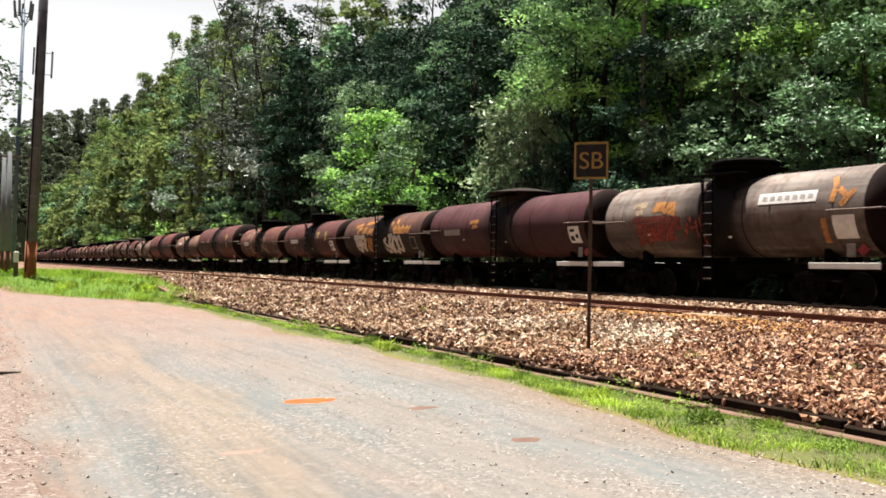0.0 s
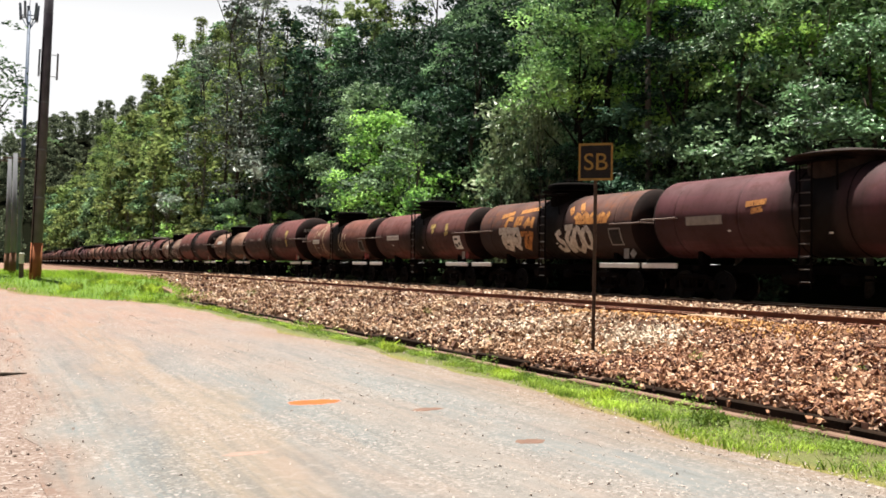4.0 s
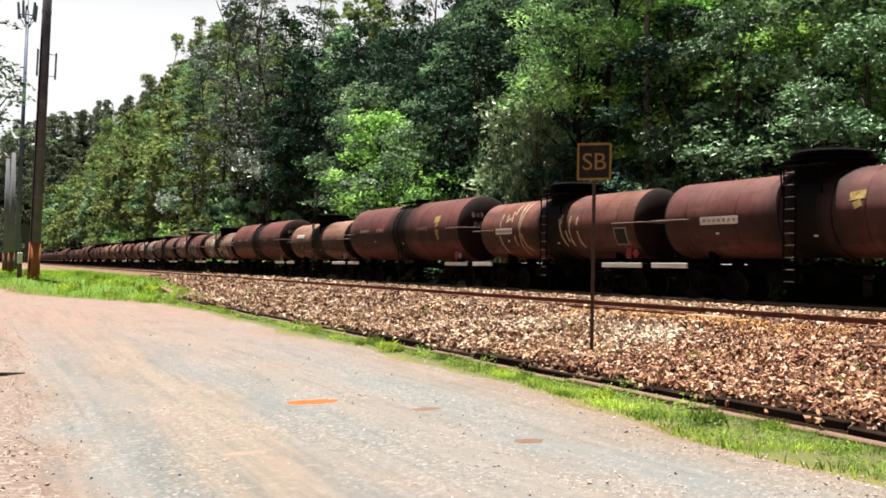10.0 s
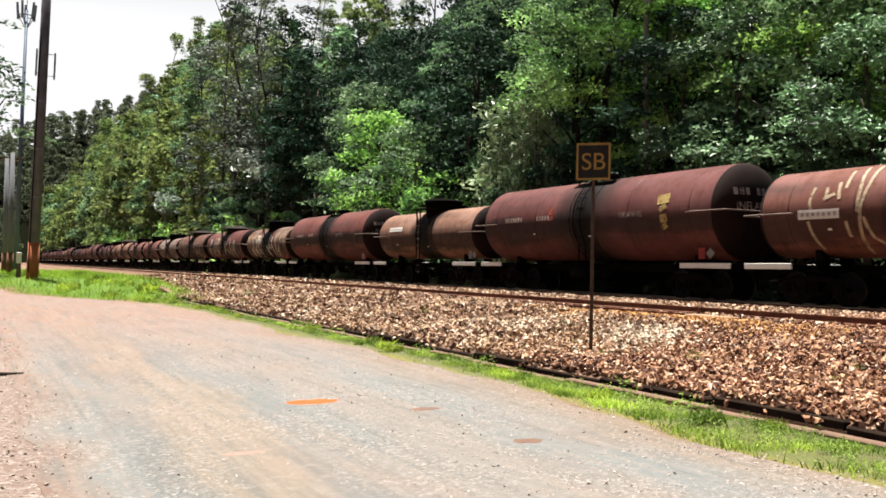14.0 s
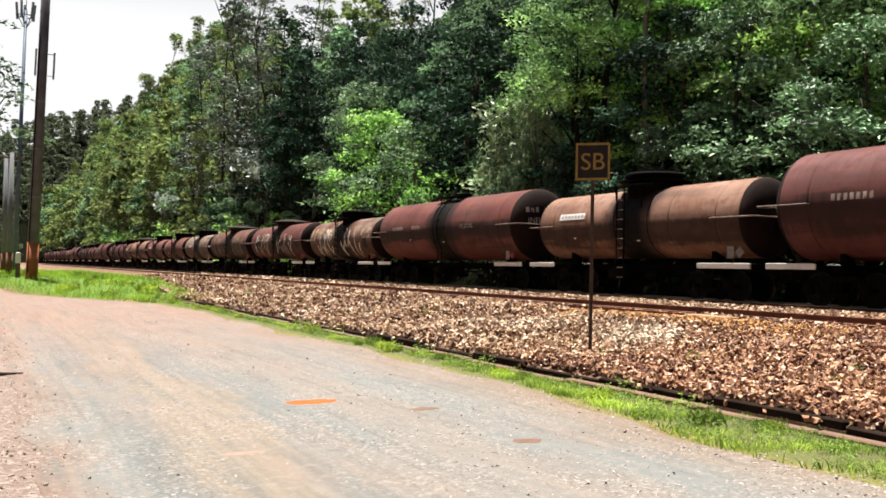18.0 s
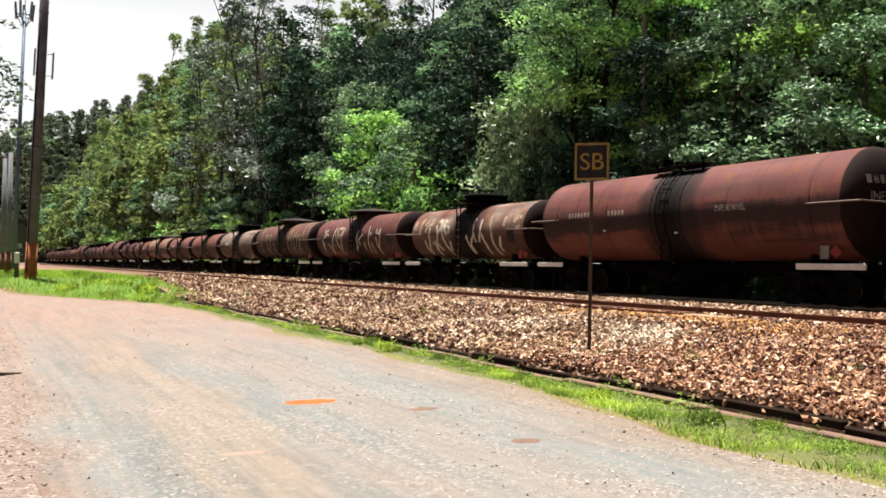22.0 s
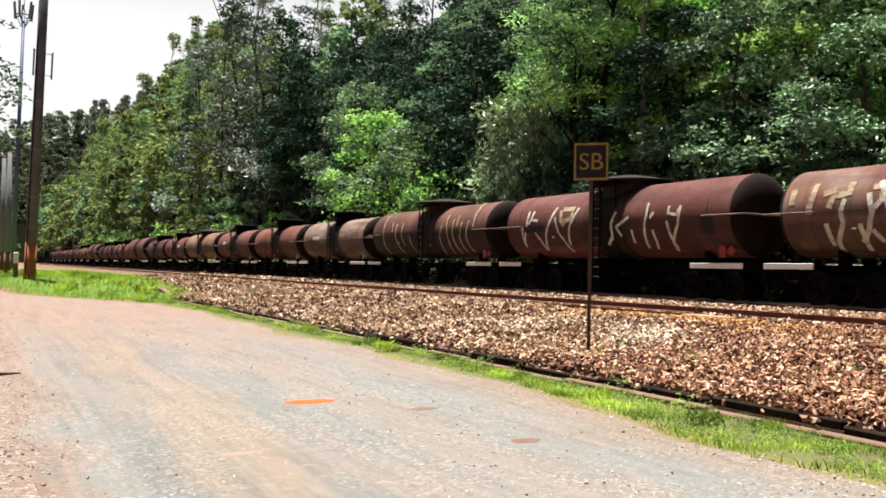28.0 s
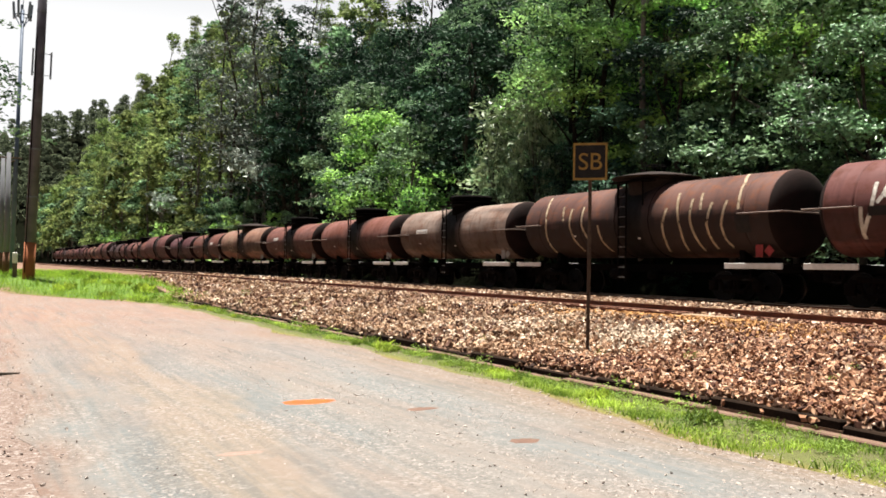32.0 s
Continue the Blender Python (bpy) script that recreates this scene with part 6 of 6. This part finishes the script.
            [(4.72, 1.23), (4.49, 0.7), (4.37, 0.11), (4.41, -0.65), (4.38, -1.2)], [(2.92, 0.53), (2.96, -0.07), (2.83, -0.61), (2.62, -1.12)], [(2.26, 0.57), (2.28, -0.09), (2.05, -0.62)], [(1.41, -0.12), (1.35, -0.71), (1.17, -1.18)],
            [(3.46, 0.64), (3.32, 0.07)]])],
    15: [("cream", 0.12, "pale stroke on the tank", [[(3.4, 0.7), (3.3, -0.6)], [(2.7, 0.7), (2.6, -0.7)], [(2.1, 0.6), (2.0, -0.7)]])],
}


def plate_on(wagon, name, mat, r, z_axis, y0, y1, h0, h1, label, lift=0.02):
    """A thin sheet riveted to the tank's side, following its curve."""
    return part(name, patch(bmesh.new(), r, z_axis, min(y0, y1), max(y0, y1), min(h0, h1), max(h0, h1), lift), M[mat], wagon, label)


def data_panel(wagon, r, z_axis, y0, y1, h0, h1, face):
    """A framed data panel with a dark field."""
    panel = plate_on(wagon, "data_panel", {"thin": "panel_grey", "dim": "sign_dark"}.get(face, "white"), r, z_axis, y0, y1, h0, h1, "framed data panel on the tank's side")
    if face == "thin":
        plate_on(panel, "field", "sign_dark", r, z_axis, y0 - 0.05, y1 + 0.05, h0 + 0.05, h1 - 0.05, "dark field", 0.026)
    if face == "framed":
        plate_on(panel, "field", "sign_dark", r, z_axis, y0 - 0.12, y1 + 0.12, h0 + 0.1, h1 - 0.1, "dark field", 0.026)
    elif face == "marked":
        for a, b, c, d in ((0.15, 0.6, 0.68, 0.85), (0.12, 0.45, 0.15, 0.45), (0.6, 0.85, 0.3, 0.55)):
            plate_on(panel, "mark", "sign_dark", r, z_axis, y0 + (y1 - y0) * a, y0 + (y1 - y0) * b, h0 + (h1 - h0) * c, h0 + (h1 - h0) * d, "", 0.026)


def decorate(i, wagon, kind, r, z_axis, half):
    """Placards, lettering panels and spray paint that set one wagon apart."""
    y_end = -half + (1.02 if kind == "L" else 0.78)
    red_panel, red_diamond = i in (5, 6, 9, 10, 11), i in (1, 2, 4, 5, 8, 9, 10, 11)
    plate(wagon, "placard", "red" if red_panel else "panel_grey", r * 0.72, y_end + 0.18, z_axis - r * 0.86, 0.25, 0.34, "small hazard panel")
    plate(wagon, "placard", "red" if red_diamond else "panel_grey", r * 0.72, y_end - 0.15, z_axis - r * 0.86, 0.24, 0.24, "diamond hazard placard", True)
    if i in (1, 2, 3, 4, 5):
        y0, face = {1: (-3.87, "plain"), 2: (-4.76, "marked"), 3: (-3.58, "thin"), 4: (-3.72, "marked"), 5: (-3.74, "thin")}[i]
        data_panel(wagon, r, z_axis, y0, y0 - 0.62, -0.76, -0.14, face)
    if i in (9, 10, 11):
        data_panel(wagon, r, z_axis, -half + 1.55, -half + 1.05, -0.55, -0.02, "dim")
    plates = {1: (-1.58, -3.40, 0.24, 0.55), 4: (3.32, 1.90, -0.20, 0.03), 5: (3.61, 2.41, -0.19, 0.05), 7: (3.55, 2.12, 0.20, 0.42), 12: (3.0, 1.9, 0.0, 0.2), 14: (3.0, 2.1, 0.1, 0.3), 16: (-2.0, -2.9, 0.1, 0.3)}
    if plates.get(i):
        y0, y1, h0, h1 = plates[i]
        board = plate_on(wagon, "nameplate", "white", r, z_axis, y0, y1, h0, h1, "white lettered panel with unreadable dark marks", 0.012)
        w = y0 - y1
        bm = bmesh.new()
        for k in range(7):
            patch(bm, r, z_axis, y1 + w * (0.06 + k * 0.13), y1 + w * (0.06 + k * 0.13 + 0.08), h0 + (h1 - h0) * 0.3, h0 + (h1 - h0) * 0.7, 0.017)
        tagged(part("marks", bm, M["plate_mark"], board), kind="stuff")
    if i == 2:
        plate_on(wagon, "nameplate", "panel_grey", r, z_axis, 4.34, 2.94, -0.26, 0.0, "tilted greyish lettered panel", 0.012)
        graffiti(wagon, [[(2.1, 0.25), (1.4, 0.3)], [(1.9, 0.05), (1.5, 0.1)]], "orange", r, z_axis, 0.16, "faded orange smear on the tank")
    if kind == "L":
        bm = bmesh.new()
        for y0, n in ((4.6, 7), (2.5, 5)):
            for k in range(n):
                patch(bm, r, z_axis, y0 - k * 0.17 - 0.10, y0 - k * 0.17, 0.02, 0.19)
        tagged(part("number_marks", bm, M["faint"], wagon, "faded white number marks"), kind="stuff")
        me = text_mesh("INFLAMAVEL", 0.27, M["faint"], 0.0)
        for v in me.vertices:
            v.co = on_tank(r, z_axis, -2.7 - 0.72 * v.co.x, 0.02 + v.co.y, 0.008)
        word = new("lettering", me)
        word.parent = wagon
        tagged(word, "faded white lettering INFLAMAVEL")
        head = 0.52

        def on_end(x, h):
            return (x, -(half - head + head * math.sqrt(max(0.0, 1 - (x * x + h * h) / (r * r)))) - 0.02, z_axis + h)

        me = text_mesh("INFLAMAVEL", 0.34, M["faint"], 0.0)
        for v in me.vertices:
            v.co = on_end(0.9 * v.co.x, 0.12 + v.co.y)
        word = new("lettering", me)
        word.parent = wagon
        tagged(word, "faded white lettering on the shade-dark end")
        bm = bmesh.new()
        for k in range(9):
            if k != 3:
                x0 = -0.92 + k * 0.2
                bm.faces.new([bm.verts.new(on_end(x, h)) for x, h in ((x0, 0.45), (x0 + 0.13, 0.45), (x0 + 0.13, 0.66), (x0, 0.66))])
        tagged(part("number_marks", bm, M["faint"], wagon, "faded white number marks"), kind="stuff")
    if i == 1:
        graffiti(wagon, [[(3.4, -0.01), (2.68, 0.01), (2.01, 0.02), (1.31, -0.05)], [(3.23, -0.22), (2.47, -0.21), (1.69, -0.21), (1.3, -0.25)], [(3.23, -0.44), (2.4, -0.4), (1.63, -0.42)],
                         [(3.15, -0.66), (2.37, -0.6), (1.59, -0.6)], [(3.06, -0.62), (3.25, -0.87)], [(2.66, -0.6), (2.82, -0.83)]], "redpaint", r, z_axis, 0.2, "faded red band of spray paint")
        graffiti(wagon, [[(2.5, 0.22), (2.32, 0.48), (1.99, 0.48)], [(2.02, 0.18), (1.82, 0.47), (1.56, 0.43)], [(2.45, 0.34), (1.55, 0.29)], [(2.44, 0.49), (1.53, 0.13)]], "orange", r, z_axis, 0.17, "faded orange spray letter")
        graffiti(wagon, [[(1.25, -0.67), (0.9, 0.03), (0.85, -0.4), (0.65, -0.08), (0.66, -0.59)], [(0.56, 0.1), (0.46, -0.41), (0.46, -0.85)], [(1.16, -0.13), (1.08, -0.48)]], "redpaint", r, z_axis, 0.07, "thin red spray line")
        graffiti(wagon, [[(3.43, 0.48), (2.84, 0.5)], [(3.28, 0.25), (2.95, 0.27)]], "cream", r, z_axis, 0.2, "pale scuffed patch")
        graffiti(wagon, [[(-4.0, 0.55), (-4.3, 0.3)], [(-4.1, 0.1), (-4.45, 0.5)], [(-3.75, 0.95), (-3.9, 0.6), (-3.85, 0.2)], [(-3.62, -0.2), (-3.6, -0.9)]], "orange", r, z_axis, 0.16, "rust patch eating through the grey paint")
    if i in (4, 6):
        for y, h, w, tall in ((-1.75, 0.33, 0.42, 0.24), (-3.05, 0.26, 0.24, 0.36)) if i == 4 else ((-4.15, 0.42, 0.50, 0.34), (-4.2, -0.18, 0.30, 0.28)):
            graffiti(wagon, [[(y + w / 2, h), (y - w / 2, h + 0.05)], [(y + 0.02, h - tall / 2), (y - 0.05, h - tall / 2 - 0.16)]], "stencil", r, z_axis, tall * 0.9, "faded yellow spray patch")
    if i == 6:
        graffiti(wagon, [[(1.85, 0.12), (1.45, 0.14)], [(1.8, 0.34), (1.5, 0.34)]], "redpaint", r, z_axis, 0.26, "round reddish rust patch")
    if i == 10:
        plate_on(wagon, "nameplate", "sign_dark", r, z_axis, 4.44, 3.23, -0.25, -0.02, "dark number panel", 0.014)
    for mat, width, label, strokes in SPRAY.get(i, ()):
        graffiti(wagon, strokes, mat, r, z_axis, width, label)
    # small bright tabs low on the tank
    for y, h in ((-0.57, -0.62), (2.66, -0.46)):
        plate_on(wagon, "reflector", "white", r, z_axis, y, y + 0.12, h - 0.03, h + 0.02, "small white reflector tab", 0.015)


def build_train():
    proto = {}
    for i, kind in enumerate(KINDS):
        m = pose(TRACK, (JOINTS[i] + JOINTS[i + 1]) / 2, RAIL)
        if kind not in proto:
            proto[kind] = long_wagon(LENGTH[kind]) if kind == "L" else domed_wagon(LENGTH[kind])
            bogie_at = LENGTH[kind] / 2 - 2.15
            for e in (-1, 1):
                add_bogie(proto[kind][0], e * bogie_at)
            plain = proto[kind][0]
            proto[kind + "plain"] = [c for c in plain.children_recursive]
            wagon = plain
            wagon.matrix_basis = m
        else:
            wagon = copy_plain(proto[kind][0], proto[kind + "plain"], m)
        tone = TONES[i]
        for c in wagon.children:
            if c.name.startswith("tank") and not c.name.startswith("tank_"):
                c.material_slots[0].link = "OBJECT"
                c.material_slots[0].material = PAINT[tone]
                break
        tagged(wagon, f"{WORDS[tone]} {'large cylindrical' if kind == 'L' else 'domed'} railway tank wagon in a goods train", "tank wagon", "tank wagons of the train")
        WAGONS.append(wagon)
        if i < 17:
            decorate(i, wagon, kind, *proto[kind][1:])


def copy_plain(wagon, parts, m):
    """Copies a wagon without the markings that were added to the first of its kind."""
    made = {wagon: wagon.copy()}
    for o in parts:
        made[o] = o.copy()
    for o, c in made.items():
        scene.collection.objects.link(c)
        if o is not wagon:
            c.parent = made[o.parent]
            c.matrix_parent_inverse = o.matrix_parent_inverse
    made[wagon].matrix_basis = m
    return made[wagon]


# ---- sign, masts, roadside ----


def text_mesh(body, size, mat, extrude=0.003):
    cu = bpy.data.curves.new("letters", "FONT")
    cu.body, cu.size, cu.extrude, cu.align_x, cu.align_y = body, size, extrude, "CENTER", "CENTER"
    ob = bpy.data.objects.new("letters", cu)
    scene.collection.objects.link(ob)
    me = bpy.data.meshes.new_from_object(ob.evaluated_get(bpy.context.evaluated_depsgraph_get()))
    bpy.data.objects.remove(ob)
    me.materials.clear()
    me.materials.append(mat)
    return me


def build_sign():
    x, y, z = SIGN
    root = new("track_sign")
    root.matrix_world = pose(x, y, z, 0, 0.2, -45)
    bm = box(bmesh.new(), -0.03, 0.03, -0.02, 0.02, -0.3, 3.1, 0.006)
    part("post", bm, M["post"], root, "slim rusty steel post")
    bm = box(bmesh.new(), -0.295, 0.295, -0.045, -0.028, 3.06, 3.71, 0.004)
    board = part("plate", bm, M["sign_dark"], root, "charcoal square plate")
    bm = bmesh.new()
    for x0, x1, z0, z1 in ((-0.295, 0.295, 3.67, 3.71), (-0.295, 0.295, 3.06, 3.10), (-0.295, -0.26, 3.10, 3.67), (0.26, 0.295, 3.10, 3.67)):
        box(bm, x0, x1, -0.051, -0.0452, z0, z1)
    part("border", bm, M["sign_yellow"], board, "ochre border")
    letters = new("letters", text_mesh("SB", 0.42, M["sign_yellow"]))
    letters.parent = board
    letters.matrix_basis = pose(0, -0.050, 3.37, 90, 0, 0)
    tagged(letters, "ochre letters SB")
    tagged(root, "square charcoal trackside sign lettered SB on a rusty post", "sign")


def build_masts():
    # telecom pole by the bend
    root = new("telecom_pole")
    root.matrix_world = pose(2.80, 54.9, 0.75, 0, 1.3, 0)
    bm = rod(bmesh.new(), (0, 0, 1.95), (0, 0, 24), 0.31, 0.22, 20)
    part("shaft", bm, M["mast"], root, "weathered tapering grey-brown shaft", True)
    bm = rod(bmesh.new(), (0, 0, -0.5), (0, 0, 1.95), 0.335, 0.315, 20)
    part("base", bm, M["mast_base"], root, "rust-orange base section", True)
    for s, zc, out in ((-1, 12.5, 0.36), (1, 12.4, 0.62)):
        bm = bmesh.new()
        box(bm, s * out - 0.05, s * out + 0.05, -0.10, 0.10, zc - 0.80, zc + 0.80, 0.02)
        for dz in (-0.62, 0.66):
            rod(bm, (s * 0.25, 0, zc + dz), (s * out, 0, zc + dz), 0.025)
        part("antenna", bm, M["steel"], root, "slim panel antenna on brackets")
    for z in (4.6, 7.4, 10.2, 15.5):
        part("clamp", lathe(bmesh.new(), [(z - 0.05, 0.22), (z - 0.05, 0.33 - 0.0041 * z), (z + 0.05, 0.33 - 0.0041 * z), (z + 0.05, 0.22)], "Z", 20), M["post_grey"], root, "narrow steel band round the shaft")
    bm = bmesh.new()
    rod(bm, (-0.245, -0.245, 0.2), (-0.205, -0.205, 14.0), 0.028, 0.028, 6)
    part("cable", bm, M["black_iron"], root, "dark feeder cable running up the shaft")
    tagged(root, "tall tapering telecom pole with a rust-orange base", "pole")
    # antenna mast far behind
    root = new("antenna_mast")
    root.matrix_world = pose(3.1, 90, 0.9, 0, 1.0, 0)
    part("shaft", rod(bmesh.new(), (0, 0, -0.5), (0, 0, 24.6), 0.24, 0.13, 14), M["mast_blue"], root, "slim blue-grey shaft", True)
    part("hoop", lathe(bmesh.new(), [(24.0, 0.66), (24.0, 0.74), (24.08, 0.74), (24.08, 0.66)], "Z", 14), M["mast_blue"], root, "steel hoop carrying the antennas")
    for k in range(5):
        a = k * math.tau / 5 + 0.4
        c, w = math.cos(a), math.sin(a)
        part("strut", rod(bmesh.new(), (0.1 * c, 0.1 * w, 22.9), (0.7 * c, 0.7 * w, 24.04), 0.045, 0.04, 6), M["mast_blue"], root)
        part("antenna", rod(bmesh.new(), (0.72 * c, 0.72 * w, 23.7), (0.86 * c, 0.86 * w, 25.3), 0.13, 0.11, 8), M["steel"], root, "panel antenna tilted outwards")
    part("spike", rod(bmesh.new(), (0, 0, 24.6), (0, 0, 26.6), 0.045, 0.02, 6), M["steel"], root)
    tagged(root, "slim blue-grey antenna mast far behind the pole", "mast")
    # two grey posts beyond the bend
    for x, y, h in ((1.95, 66.0, 8.2), (1.75, 72.0, 8.6)):
        root = new("utility_post")
        root.matrix_world = pose(x, y, 0.9)
        part("shaft", rod(bmesh.new(), (0, 0, -0.3), (0, 0, h), 0.20, 0.14, 12), M["post_grey"], root, "grey tapered shaft", True)
        part("base", rod(bmesh.new(), (0, 0, -0.3), (0, 0, 1.3), 0.225, 0.21, 12), M["mast_base_dull"], root, "rust-brown base", True)
        part("crossarm", box(bmesh.new(), -0.8, 0.8, -0.06, 0.06, h - 0.4, h - 0.28, 0.01), M["timber"], root)
        tagged(root, "plain grey utility post beside the road", "post")


def build_roadside_tree():
    """A tree at the road's left whose outer branches hang into view, and a branch-shaped streak for a shadow on the
    verge.
    """
    plant("edge_mid0", "roadside_tree", "leafy roadside tree whose branches hang over the verge", -0.2, 62.0, 1.0, 0.0, 1.0)
    # thin dark rods in place of a shadow cast across the verge
    bm = bmesh.new()
    pts = [Vector(p) for p in ((-1.2, 13.2, 0.03), (-0.3, 13.5, 0.05), (0.25, 13.62, 0.035), (0.62, 13.68, 0.03))]
    for k, (r0, r1) in enumerate(((0.05, 0.045), (0.045, 0.03), (0.03, 0.008))):
        rod(bm, pts[k], pts[k + 1], r0, r1, 8)
    rod(bm, (-0.1, 13.54, 0.04), (0.35, 13.85, 0.03), 0.018, 0.005, 6)
    tagged(new("fallen_branch", mesh_of("fallen_branch", bm, M["bark"])), "dark branch-shaped streak standing in for a shadow on the gravel verge", "branch")


def build_marker():
    """A short post with a whitewashed head on the bank, and a pale footpath behind it."""
    root = new("marker_post")
    root.matrix_world = pose(2.15, 57.0, float(land(2.15, 57.0)))
    part("shaft", box(bmesh.new(), -0.13, 0.13, -0.13, 0.13, -0.2, 0.85, 0.02), M["timber"], root, "dark weathered shaft")
    part("head", box(bmesh.new(), -0.14, 0.14, -0.14, 0.14, 0.85, 1.5, 0.03), M["white"], root, "whitewashed head")
    tagged(root, "short dark marker post with a whitewashed head", "post")


SIGN = (9.37, 11.75, 0.14)


# ---- movement: the train rolls towards the road's near end, slowing a little ----
GONE = [(0.0, 0.0), (4.0, 14.67), (8.0, 29.33), (12.0, 44.0), (16.0, 58.65), (20.0, 73.25), (24.0, 87.75), (28.0, 102.15), (32.0, 116.5)]


def motions():
    for i, wagon in enumerate(WAGONS):
        start = (JOINTS[i] + JOINTS[i + 1]) / 2
        walk(wagon, [(t, pose(TRACK, start - d, RAIL)) for t, d in GONE])
        if i > 13:
            continue
        for bogie in [c for c in wagon.children if c.name.startswith("bogie")]:
            for ws in bogie.children:
                y = ws.location.y
                rows = []
                n = 240
                for k in range(n + 1):
                    t = 32.0 * k / n
                    d = float(np.interp(t, [g[0] for g in GONE], [g[1] for g in GONE]))
                    rows.append((t, Matrix.Translation((0, y, 0.42)) @ Matrix.Rotation(d / 0.42, 4, "X")))
                walk(ws, rows)


build_ground()
build_road()
build_bank()
build_track()
build_grass()
build_weeds()
build_forest()
build_roadside_tree()
build_train()
build_sign()
build_masts()
build_marker()
motions()
